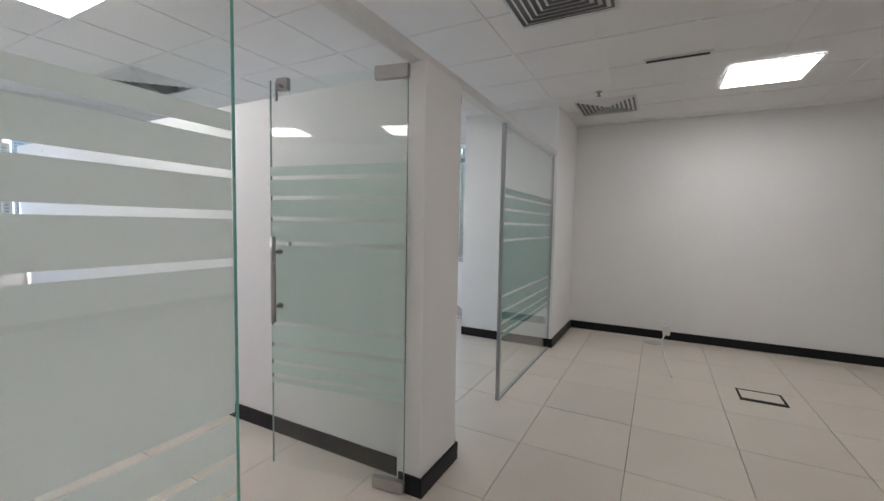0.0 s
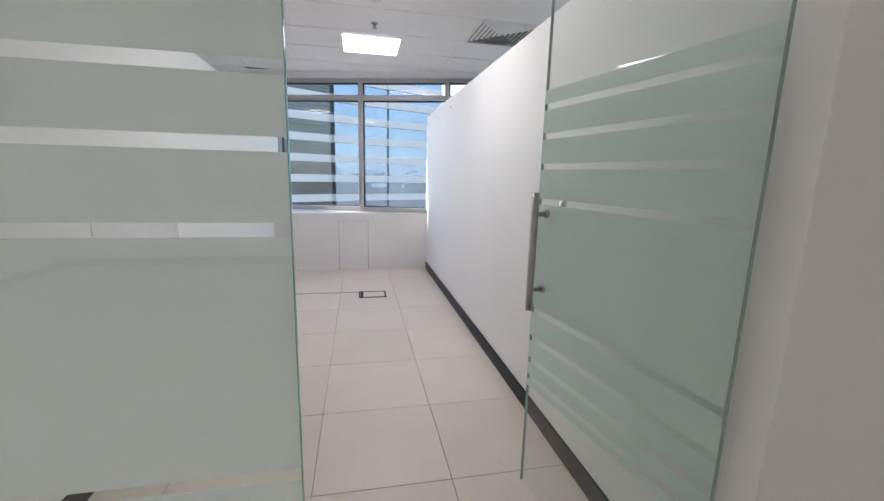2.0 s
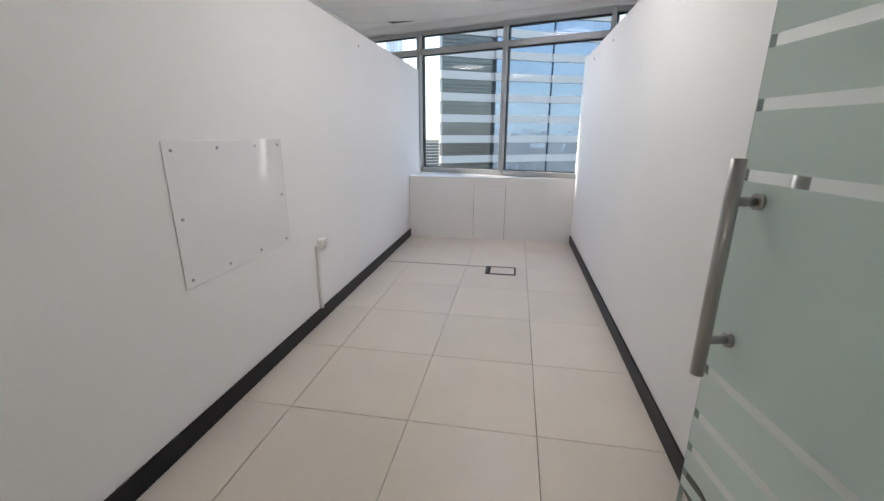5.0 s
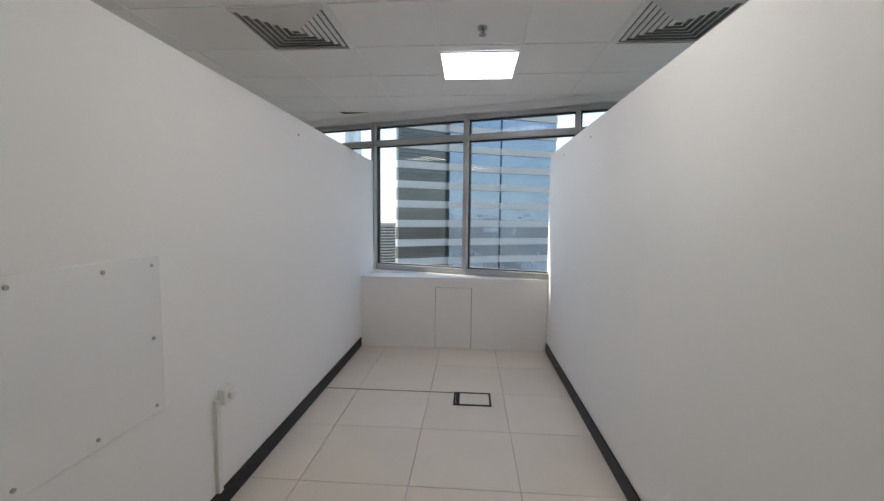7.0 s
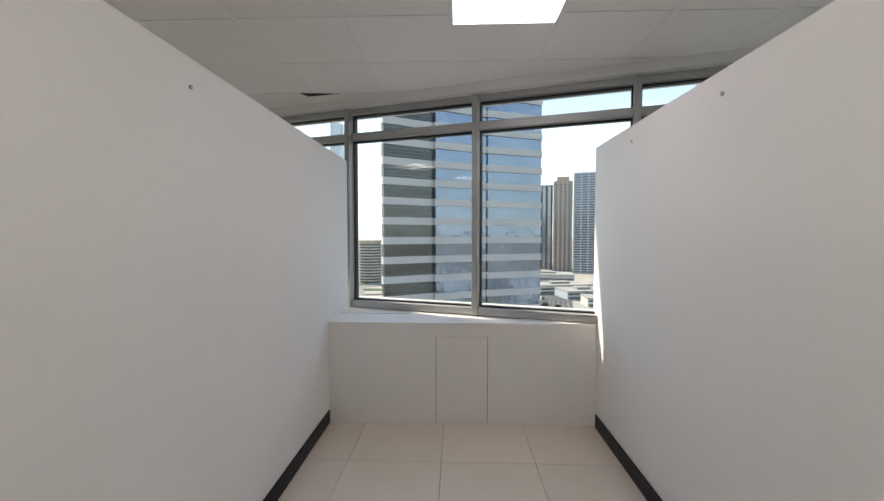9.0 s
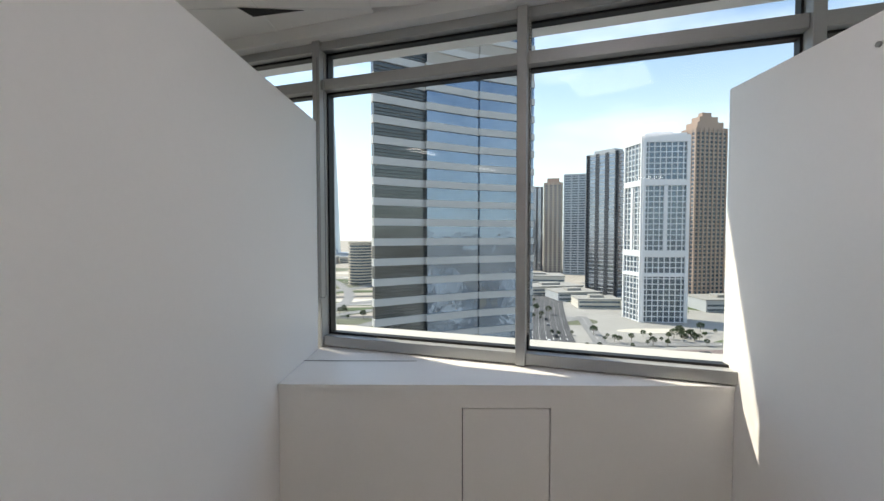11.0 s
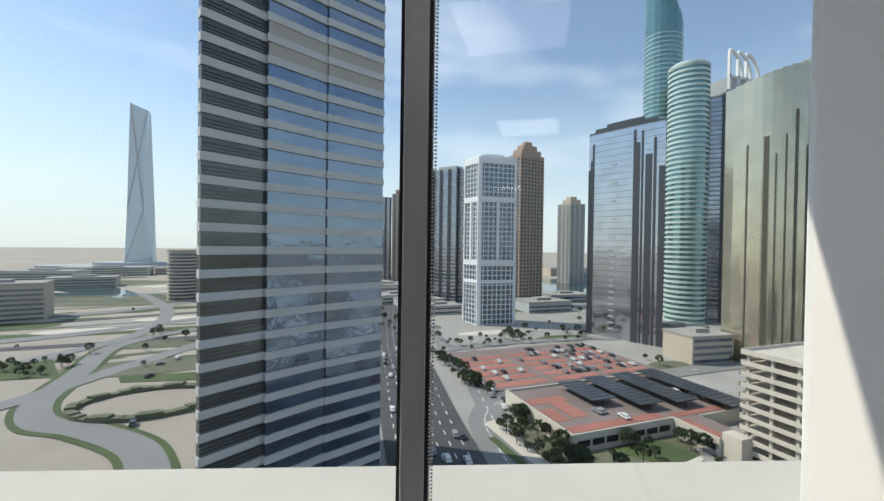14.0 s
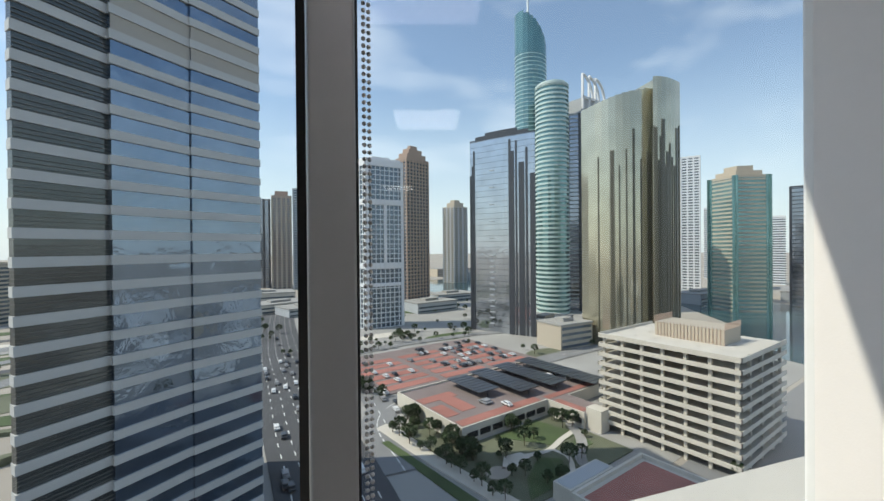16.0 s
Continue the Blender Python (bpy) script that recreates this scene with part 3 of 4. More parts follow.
M_WATER = material("lake_water", (0.035, 0.075, 0.08), 0.08, var=0.2, scale=0.05, bump=0.1, bump_scale=1.5)
M_CONC = material("pale_concrete", (0.58, 0.54, 0.47), 0.9, var=0.12, scale=0.2, fine=2)
M_SPANDREL = material("white_spandrel", (0.50, 0.50, 0.49), 0.55, var=0.05, scale=0.1)
M_NEARGLASS = facade_glass("blue_facade_glass", (0.19, 0.245, 0.315), 0.02, 0.85, 0.2)
M_NEARDARK = facade_glass("dark_facade_glass", (0.09, 0.10, 0.10), 0.08, 0.5, 0.3)
M_LOUVRE = material("grey_louvre", (0.14, 0.14, 0.13), 0.6, var=0.15)
M_TAUPE = material("taupe_plant_panel", (0.40, 0.37, 0.33), 0.7, var=0.06)
M_DGLASS = facade_glass("dark_blue_glass", (0.27, 0.30, 0.35), 0.05, 0.9, 0.3)
M_MIRROR = facade_glass("grey_mirror_glass", (0.46, 0.49, 0.53), 0.03, 0.9, 0.2)
M_DFIN = material("black_cladding", (0.05, 0.055, 0.065), 0.3, var=0.2)
M_GOLD = facade_glass("gold_glass", (0.50, 0.47, 0.36), 0.12, 0.7, 0.2)
M_GOLDFIN = material("bronze_strip", (0.09, 0.085, 0.06), 0.35, var=0.2)
M_TEAL = facade_glass("teal_glass", (0.16, 0.30, 0.30), 0.1, 0.6, 0.25)
M_TEALBAND = material("pale_green_band", (0.50, 0.60, 0.58), 0.5, var=0.06)
M_WHITE = material("white_cladding", (0.72, 0.73, 0.74), 0.6, var=0.05)
M_WINDOW = facade_glass("window_strip_glass", (0.12, 0.16, 0.20), 0.1, 0.5, 0.4)
M_BROWN = material("terracotta_cladding", (0.42, 0.31, 0.25), 0.8, var=0.1)
M_TAN = material("tan_cladding", (0.46, 0.40, 0.32), 0.8, var=0.1)
M_GREYC = material("grey_cladding", (0.40, 0.42, 0.44), 0.7, var=0.1)
M_PALE = material("pale_blue_cladding", (0.52, 0.58, 0.62), 0.35, var=0.06, metal=0.3)
M_CAR_W = material("white_car_paint", (0.7, 0.7, 0.7), 0.25, var=0.05)
M_CAR_D = material("dark_car_paint", (0.05, 0.055, 0.065), 0.25, var=0.2)
M_CAR_G = material("grey_car_paint", (0.28, 0.28, 0.29), 0.25, var=0.1)


def sheet(name, poly, z, mat, label):
    bm = bmesh.new()
    add_prism(bm, poly, z - 0.6, z)
    return structure(mesh_object(name, bm, mat), label)


def strip(points, width):
    """Outline of a band of that width along the points."""
    l, r = [], []
    for i, p in enumerate(points):
        a, b = points[max(i - 1, 0)], points[min(i + 1, len(points) - 1)]
        d = Vector((b[0] - a[0], b[1] - a[1])).normalized()
        nx, ny = -d.y * width / 2, d.x * width / 2
        l.append((p[0] + nx, p[1] + ny))
        r.append((p[0] - nx, p[1] - ny))
    return l, r


def road(name, points, width, z, mat, label, lanes=0):
    bm = bmesh.new()
    l, r = strip(points, width)
    vs = [(bm.verts.new((*a, z)), bm.verts.new((*b, z))) for a, b in zip(l, r)]
    for u, v in zip(vs, vs[1:]):
        bm.faces.new((u[0], u[1], v[1], v[0]))
    ob = structure(mesh_object(name, bm, mat), label)
    if lanes:
        mk = bmesh.new()
        for k in range(1, lanes):
            off = -width / 2 + width * k / lanes
            for a, b in zip(points, points[1:]):
                d = Vector((b[0] - a[0], b[1] - a[1]))
                ln = d.length
                d.normalize()
                s = 0
                while s < ln - 3:
                    q = [(a[0] + d.x * t - d.y * (off + o), a[1] + d.y * t + d.x * (off + o)) for t, o in ((s, -0.15), (s + 3, -0.15), (s + 3, 0.15), (s, 0.15))]
                    mk.faces.new([mk.verts.new((*p, z + 0.06)) for p in q])
                    s += 8
        mesh_object("lane_marking", mk, M_MARK, ob)
    return ob


def curve_points(ctrl, n=24):
    out = []
    c = [Vector(p) for p in ctrl]
    c = [c[0] * 2 - c[1]] + c + [c[-1] * 2 - c[-2]]
    for i in range(1, len(c) - 2):
        for k in range(n):
            t = k / n
            p0, p1, p2, p3 = c[i - 1:i + 3]
            p = 0.5 * (2 * p1 + (p2 - p0) * t + (2 * p0 - 5 * p1 + 4 * p2 - p3) * t * t + (3 * p1 - p0 - 3 * p2 + p3) * t ** 3)
            out.append((p.x, p.y))
    out.append((c[-2].x, c[-2].y))
    return out


def circle(cx, cy, rx, ry, n=36):
    return [(cx + rx * math.cos(2 * math.pi * k / n), cy + ry * math.sin(2 * math.pi * k / n)) for k in range(n)]


def rect(x0, y0, x1, y1):
    return [(x0, y0), (x1, y0), (x1, y1), (x0, y1)]


g = bmesh.new()
add_prism(g, circle(0, 0, 4500, 4500, 64), GROUND - 5, GROUND)
structure(mesh_object("ground", g, M_SAND), "pale sandy city ground reaching the horizon")
sheet("pavement", [(20, 60), (320, 60), (420, 420), (60, 520), (20, 300)], GROUND + 0.1, M_PAVE, "pale paved city blocks")
sheet("water", [(255, 40), (420, 30), (560, 180), (470, 230), (360, 130), (290, 125)], GROUND + 0.25, M_WATER, "dark green lake between the towers")
sheet("water", [(300, 390), (420, 470), (560, 640), (420, 640), (330, 520)], GROUND + 0.25, M_WATER, "dark green lake between the towers")
MAIN = [(22, 40), (36, 95), (43, 140), (52, 190), (62, 250), (85, 350), (120, 480), (200, 800)]
road("road", curve_points(MAIN, 6), 27, GROUND + 0.35, M_ROAD, "wide dark asphalt main road with lanes", 7)
road("road", curve_points([(56, 100), (64, 132), (86, 146), (140, 149), (215, 149), (300, 145)], 8), 11, GROUND + 0.4, M_ROAD_PALE, "asphalt side street past the car parks", 2)
road("road", [(75, 222), (130, 226), (180, 222), (240, 205)], 9, GROUND + 0.4, M_ROAD_PALE, "asphalt side street past the car parks", 2)
road("road", [(66, 130), (74, 160), (82, 212), (98, 300)], 8, GROUND + 0.42, M_ROAD_PALE, "asphalt side street past the car parks", 2)
# the cleared land to the west with its winding roads
S_ROAD = [(-28, 112), (-34, 132), (-42, 147), (-60, 164), (-75, 174), (-84, 191), (-87, 212), (-88, 233), (-91, 285), (-58, 324), (10, 345)]
road("ground_patch", curve_points(S_ROAD, 8), 13.5, GROUND + 0.275, M_GRASS, "dark planted verge along the winding road")
for i, (pts, w) in enumerate(((S_ROAD, 9.5), ([(-140, 160), (-100, 190), (-70, 240), (-30, 300), (30, 320)], 10), ([(-400, 300), (-230, 300), (-120, 330), (-20, 400), (40, 420)], 14), ([(-500, 420), (-300, 400), (-140, 420), (-60, 520), (40, 640)], 16), ([(-120, 260), (-90, 320), (-100, 420), (-160, 560)], 10))):
    road("road", curve_points(pts, 8), w, GROUND + 0.34 - 0.012 * i, M_ROAD_PALE, "pale winding road over cleared land")
for p, m, lab in ((circle(-47, 183, 21, 13), M_SAND, "bare sand pit"), (circle(-62, 235, 40, 14), M_SCRUB, "green scrub strip"), (circle(-55, 285, 50, 12), M_SCRUB, "green scrub strip"), (circle(-150, 500, 120, 40), M_SCRUB, "green scrub strip"), (circle(-320, 700, 160, 60), M_SCRUB, "green scrub strip"), (circle(-90, 360, 60, 14), M_PAVE, "pale levelled plot"), (circle(-230, 430, 60, 16), M_PAVE, "pale levelled plot"), (circle(-260, 560, 90, 24), M_WATER, "distant pond")):
    sheet("ground_patch", p, GROUND + (0.22 if m is not M_SAND else 0.27), m, lab)
rim = bmesh.new()
for k in range(40):
    a0, a1 = 2 * math.pi * k / 40, 2 * math.pi * (k + 1) / 40
    q = [(-47 + (22 + o) * math.cos(a), 183 + (14 + o) * math.sin(a)) for a, o in ((a0, 0), (a1, 0), (a1, 3), (a0, 3))]
    add_prism(rim, q, GROUND, GROUND + 1.8 + 0.5 * math.sin(k * 1.7))
structure(mesh_object("ground_bank", rim, M_SCRUB), "raised earth bank round the sand pit")

for p, m, lab in (([(-158, 268), (-110, 262), (-93, 228), (-135, 232)], M_GRASS, "dark belt of trees and shrubs"), (circle(-122, 337, 32, 9), M_CONC, "white levelled building plot"), (circle(-70, 372, 40, 10), M_CONC, "white levelled building plot"), (circle(-190, 366, 40, 14), M_GRASS, "dark belt of trees and shrubs"), ([(-30, 205), (-66, 212), (-70, 222), (-28, 217)], M_GRASS, "planted strip above the sand pit"), ([(-300, 650), (-170, 520), (-150, 540), (-240, 690)], M_WATER, "grey-blue canal")):
    sheet("ground_patch", p, GROUND + 0.262, m, lab)
rp = random.Random(21)
for k in range(26):
    az, d = rp.uniform(12, 74), rp.uniform(225, 560)
    x, y = spot(az, d)
    a, b = rp.uniform(8, 26), rp.uniform(5, 14)
    sheet("ground_patch", circle(x, y, a, b, 14), GROUND + 0.16 + 0.005 * k, rp.choice((M_SCRUB, M_GRASS, M_ROAD_PALE, M_CONC)), "planted or paved plot between the towers")
# out of view; added so the near tower's glass mirrors darker ground
sheet("road", [(-70, 12), (70, 0), (58, 70), (-60, 76)], GROUND + 0.2, M_ROAD, "unseen dark asphalt forecourt, added to darken tower reflections")
for k in range(9):
    y = 250 + k * 34
    sheet("ground_patch", strip(curve_points([(-420, y + 60), (-230, y + 20 * math.sin(k)), (-90, y + 10), (30, y + 30)], 6), 5 + 4 * (k % 3))[0] + strip(curve_points([(-420, y + 60), (-230, y + 20 * math.sin(k)), (-90, y + 10), (30, y + 30)], 6), 5 + 4 * (k % 3))[1][::-1], GROUND + 0.226 + 0.004 * k, (M_SCRUB, M_ROAD, M_GRASS)[k % 3], "strip of planting and tracks on cleared land")
rw = random.Random(8)
for k in range(44):
    az, d = rw.uniform(-27, -9), rw.uniform(230, 900)
    x, y = spot(az, d)
    a = rw.uniform(9, 26) * d / 380
    sheet("ground_patch", circle(x, y, a, a * rw.uniform(0.18, 0.4), 12), GROUND + 0.12 + 0.002 * k, rw.choice((M_GRASS, M_SCRUB, M_CONC, M_ROAD_PALE, M_PAVE, M_GRASS)), "scrub, levelled plot or paving on cleared land")
# red car parks and the low parking deck
sheet("pavement", rect(80, 153, 170, 214), GROUND + 0.5, M_LOT, "open-air car park surface")
red = bmesh.new()
for k in range(6):
    for j in range(3):
        add_box(red, 82 + j * 29, 156 + k * 8, GROUND + 0.45, 82 + j * 29 + 25, 156 + k * 8 + 5.4, GROUND + 0.58)
structure(mesh_object("pavement", red, M_RED), "red painted parking bays")


def parking_deck():
    ob = thing("parking_deck", "low concrete parking deck with red roof bays", "building")
    ob["kind"] = "structure"
    top = GROUND + 4.6
    b = bmesh.new()
    add_box(b, 77, 102, GROUND, 150, 141, top)
    add_box(b, 116, 87, GROUND, 128, 101.98, top)
    add_box(b, 117, 81.5, GROUND, 121.5, 86.98, top + 2.6)
    for a in ((77, 102, 77.5, 141), (77.5, 102, 116, 102.5), (116, 87, 116.5, 102.5), (77.5, 140.5, 150, 141)):
        add_box(b, a[0], a[1], top + 0.01, a[2], a[3], top + 0.9)
    mesh_object("body", b, M_CONC, ob)
    r = bmesh.new()
    add_box(r, 77.6, 102.6, top + 0.05, 149.5, 140.4, top + 0.2)
    add_box(r, 116.6, 87.2, top + 0.05, 127.5, 102.5, top + 0.2)
    mesh_object("roof", r, M_LOT, ob)
    p = bmesh.new()
    for x0, y0, x1, y1 in ((79, 104, 115, 108), (79, 112, 84, 122), (86, 113, 92, 126), (79, 126, 94, 131), (117, 89, 121, 101), (118, 103, 147, 106)):
        add_box(p, x0, y0, top + 0.22, x1, y1, top + 0.3)
    mesh_object("bay", p, M_RED, ob)
    w = bmesh.new()
    for k in range(7):
        add_box(w, 79 + 5.2 * k, 101.8, GROUND + 1.6, 83.2 + 5.2 * k, 102.05, GROUND + 3.4)
    for k in range(3):
        add_box(w, 115.8, 88 + 4.5 * k, GROUND + 1.6, 116.05, 91.4 + 4.5 * k, GROUND + 3.4)
    mesh_object("opening", w, M_DARK, ob)
    c = bmesh.new()
    for x, y0, y1 in ((97, 117, 137), (110, 109, 139), (124, 107, 139.5), (138, 98, 139.5)):
        add_box(c, x, y0, top + 2.8, x + 10, y1, top + 3.0)
        for k in range(int((y1 - y0) / 2.5)):
            add_box(c, x, y0 + 2.5 * k, top + 3.0, x + 10, y0 + 2.5 * k + 0.15, top + 3.12)
        for y in (y0 + 1, (y0 + y1) / 2, y1 - 1):
            add_box(c, x + 5, y, top + 0.2, x + 5.3, y + 0.3, top + 2.8)
    mesh_object("canopy", c, M_DFIN, ob)
parking_deck()

# the small park: soil, lawns, paths, verges
sheet("ground_patch", [(68, 124), (76, 126), (76.5, 101), (115, 101), (115, 70), (84, 69.5), (71, 70), (68, 80)], GROUND + 0.45, M_SCRUB, "planted ground of a small park")
sheet("ground_patch", [(88, 100.5), (108, 100.5), (111, 86), (99, 85)], GROUND + 0.55, M_GRASS, "watered lawn of a small park")
sheet("ground_patch", [(89.5, 83.5), (94.5, 79), (86, 71.4), (73, 71.4), (79, 78)], GROUND + 0.55, M_GRASS, "watered lawn of a small park")
sheet("ground_patch", [(101, 83.5), (111, 84), (109, 79), (101, 79)], GROUND + 0.55, M_GRASS, "watered lawn of a small park")
sheet("pavement", [(61.5, 128), (66, 129), (66.8, 106), (71, 72), (66, 72), (62.5, 106)], GROUND + 0.5, M_CONC, "pale stone promenade beside the road")
sheet("ground_patch", [(58.2, 118), (60.6, 118), (63.5, 76), (60, 76)], GROUND + 0.48, M_GRASS, "green verge by the road")
sheet("ground_patch", circle(75, 84.5, 3.6, 3.0, 14), GROUND + 0.6, M_SAND, "sandy playground in the park")
sheet("ground_patch", [(77, 85), (82, 89.5), (87.5, 88.5), (88, 85), (82, 83.5)], GROUND + 0.6, M_CONC, "pale plaza in the park")
road("pavement", curve_points([(87, 86), (95, 84.3), (104, 86.5), (113, 88)], 6), 1.8, GROUND + 0.66, M_CONC, "pale path through the park")
road("pavement", curve_points([(96, 85), (96, 78), (88, 70.5)], 6), 1.4, GROUND + 0.67, M_CONC, "pale path through the park")
road("pavement", curve_points([(115, 92), (108, 82.5), (98.5, 76), (95, 70)], 6), 3.2, GROUND + 0.68, M_PAVE, "paved walk round the park")


def court_block():
    ob = thing("low_building", "low flat concrete building with a red roof court", "building", "low city blocks")
    b = bmesh.new()
    add_box(b, 78, 64, GROUND, 95, 69, GROUND + 4.4)
    add_box(b, 78, 44, GROUND, 108, 63.9, GROUND + 3.2)
    for a in ((78, 63.2, 108, 63.9), (107.3, 44, 108, 63.2), (78, 44, 78.7, 63.2)):
        add_box(b, a[0], a[1], GROUND + 3.21, a[2], a[3], GROUND + 4.2)
    mesh_object("body", b, M_CONC, ob)
    r = bmesh.new()
    add_box(r, 78.5, 64.5, GROUND + 4.42, 94.5, 68.5, GROUND + 4.5)
    mesh_object("roof", r, M_GREYC, ob)
    c = bmesh.new()
    add_box(c, 80, 46, GROUND + 3.22, 106, 62, GROUND + 3.3)
    mesh_object("court", c, M_RED, ob)
court_block()


# ---------- towers ----------
def tower(name, label, poly, z0, z1, floor_h, glass, band, band_part=0.4, out=0.25, fins=0, fin_mat=None, fin_w=0.8, fin_out=0.5, first=0.0, crown=None):
    """A tower on a footprint: a glass core, a slab band on each storey, upright fins and a stepped crown."""
    cx, cy = sum(p[0] for p in poly) / len(poly), sum(p[1] for p in poly) / len(poly)
    ob = thing(name, label, "building", "city towers")
    local = [(x - cx, y - cy) for x, y in poly]
    ob.location = (cx, cy, 0)
    def grown(o):
        return [(x * (1 + o / math.hypot(x, y)), y * (1 + o / math.hypot(x, y))) for x, y in local]
    c = bmesh.new()
    add_prism(c, local, z0, z1)
    mesh_object("glazing", c, glass, ob)
    b = bmesh.new()
    z = z0 + first
    ring = grown(out * 1.3)
    while z + floor_h * band_part < z1:
        add_prism(b, ring, z, z + floor_h * band_part)
        z += floor_h
    add_prism(b, ring, z1 - floor_h * band_part, z1 + 0.8)
    mesh_object("storey_band", b, band, ob)
    if fins:
        f = bmesh.new()
        n = len(local)
        for i in range(n):
            a, e = Vector(local[i]), Vector(local[(i + 1) % n])
            d = e - a
            k = max(int(d.length / fins), 1)
            u = d.normalized()
            nrm = Vector((u.y, -u.x))
            if nrm.dot((a + e) / 2) < 0:
                nrm = -nrm
            for j in range(k + 1):
                p = a + d * (j / k)
                q = [p - u * fin_w / 2 - nrm * 0.3, p + u * fin_w / 2 - nrm * 0.3, p + u * fin_w / 2 + nrm * fin_out, p - u * fin_w / 2 + nrm * fin_out]
                add_prism(f, [(v.x, v.y) for v in q], z0, z1 + 0.5)
        mesh_object("fin", f, fin_mat or band, ob)
    if crown:
        t = bmesh.new()
        zz = z1
        for scale, h in crown:
            add_prism(t, [(x * scale, y * scale) for x, y in local], zz, zz + h)
            zz += h
        mesh_object("crown", t, band, ob)
    return ob


def corner_plan(az0, d0, azc, dc, az1, d1):
    a, c, e = Vector(spot(az0, d0)), Vector(spot(azc, dc)), Vector(spot(az1, d1))
    far = a + e - c
    return [tuple(a), tuple(c), tuple(e), tuple(far)]


def slab_plan(az0, az1, d, depth):
    a, e = Vector(spot(az0, d)), Vector(spot(az1, d))
    u = (e - a).normalized()
    n = Vector((-u.y, u.x))
    return [tuple(a), tuple(e), tuple(e + n * depth), tuple(a + n * depth)]


def near_tower():
    """The office tower across the road: three stepped facets of banded glass."""
    ob = thing("office_tower", "banded grey and blue glass office tower across the road", "building", "city towers")
    P = [Vector(spot(-10.5, 78)), Vector(spot(-3.2, 82.4)), Vector(spot(4.4, 87.6)), Vector(spot(11.9, 94))]
    fh, zb, z1 = 3.9, 19.6, 62.0
    u = (P[3] - P[0]).normalized()
    back = Vector((-u.y, u.x)) * 30
    core = bmesh.new()
    add_prism(core, [tuple(P[0] + u * 0.8 + back * 0.1), tuple(P[3] - u * 0.5 + back * 0.1), spot(11.2, 125), spot(-9.6, 112)], GROUND, z1)
    mesh_object("core", core, M_NEARDARK, ob)
    for k in range(3):
        a, b = P[k].copy(), P[k + 1].copy()
        n = Vector((u.y, -u.x))
        a += n * (0.3, 0.9, 0.35)[k]
        gl, bd, lv, tp = bmesh.new(), bmesh.new(), bmesh.new(), bmesh.new()
        dk = (b - a).normalized()
        nk = Vector((dk.y, -dk.x))
        i0 = int((GROUND - zb) // fh)
        for i in range(i0, int((z1 - zb) / fh) + 1):
            z = max(zb + i * fh, GROUND)
            add_prism(bd, [tuple(a + nk * 0.35 - dk * 0.3), tuple(b + nk * 0.35), tuple(b - nk * 1.5), tuple(a - nk * 1.5)], z - 0.72, z + 0.72)
            plant = i in (4, 5) and k > 0
            q = [a, b, b - nk * 1.2, a - nk * 1.2]
            add_prism(gl, [tuple(v) for v in q], z + 0.725, z + fh - 0.725)
            if plant:
                add_prism(tp, [tuple(v + nk * 0.1) for v in (a, b)] + [tuple(b + nk * 0.02), tuple(a + nk * 0.02)], z + 0.73, z + fh - 0.73)
            if k == 0:
                for j in range(3):
                    zz = z + 1.0 + j * 0.62
                    add_prism(lv, [tuple(a + nk * 0.2), tuple(b + nk * 0.2), tuple(b + nk * 0.02), tuple(a + nk * 0.02)], zz, zz + 0.08)
        mesh_object("glazing", gl, M_NEARDARK if k == 0 else M_NEARGLASS, ob)
        mesh_object("spandrel", bd, M_SPANDREL, ob)
        if k == 0:
            mesh_object("louvre", lv, M_LOUVRE, ob)
        else:
            lv.free()
        if tp.faces:
            mesh_object("plant_panel", tp, M_TAUPE, ob)
        else:
            tp.free()
near_tower()

G = GROUND
# the office's own tower, below and above this storey
own = [facade(-26, 0.28), facade(6.2, 0.28), (6.3, -34), (-34, -34)]
tower("office_tower", "banded tower that the office belongs to", own, G, -1.3, 3.9, M_NEARDARK, M_SPANDREL, 0.4, 0.02)
tower("office_tower", "banded tower that the office belongs to", own, 2.86, 50, 3.9, M_NEARDARK, M_SPANDREL, 0.4, 0.02)

WHITE_PLAN = corner_plan(23.4, 322, 25.4, 306, 30.4, 318)
def white_frames(ob):
    """Heavy white corner piers, belt courses and a recessed upper bay on the apartment tower."""
    pts = [Vector(p) - ob.location.xy for p in WHITE_PLAN]
    f = bmesh.new()
    top = rise(11.9, 312)
    for a, e in zip(pts, pts[1:] + pts[:1]):
        u = (e - a).normalized()
        nrm = Vector((u.y, -u.x))
        if nrm.dot((a + e) / 2) < 0:
            nrm = -nrm
        ln = (e - a).length
        for t0, t1, z0, z1 in ((0, 0.06, 0, 1), (0.94, 1, 0, 1), (0.46, 0.54, 0.38, 0.74), (0.06, 0.94, 0.74, 0.765), (0.06, 0.94, 0.36, 0.385), (0.06, 0.94, 0.97, 1.0), (0.06, 0.94, 0.25, 0.26)):
            p, q = a + u * ln * t0, a + u * ln * t1
            add_prism(f, [tuple(p - nrm), tuple(q - nrm), tuple(q + nrm * 1.1), tuple(p + nrm * 1.1)], G + (top - G) * z0, G + (top - G) * z1 + 0.9)
    mesh_object("frame", f, M_WHITE, ob)
white_frames(tower("apartment_tower", "white apartment tower with framed bays", WHITE_PLAN, G, rise(11.9, 312), 3.7, M_WINDOW, M_WHITE, 0.17, 0.3, 3.6, M_WHITE, 0.55, 0.5, crown=((0.92, 2.5), (0.5, 2))))
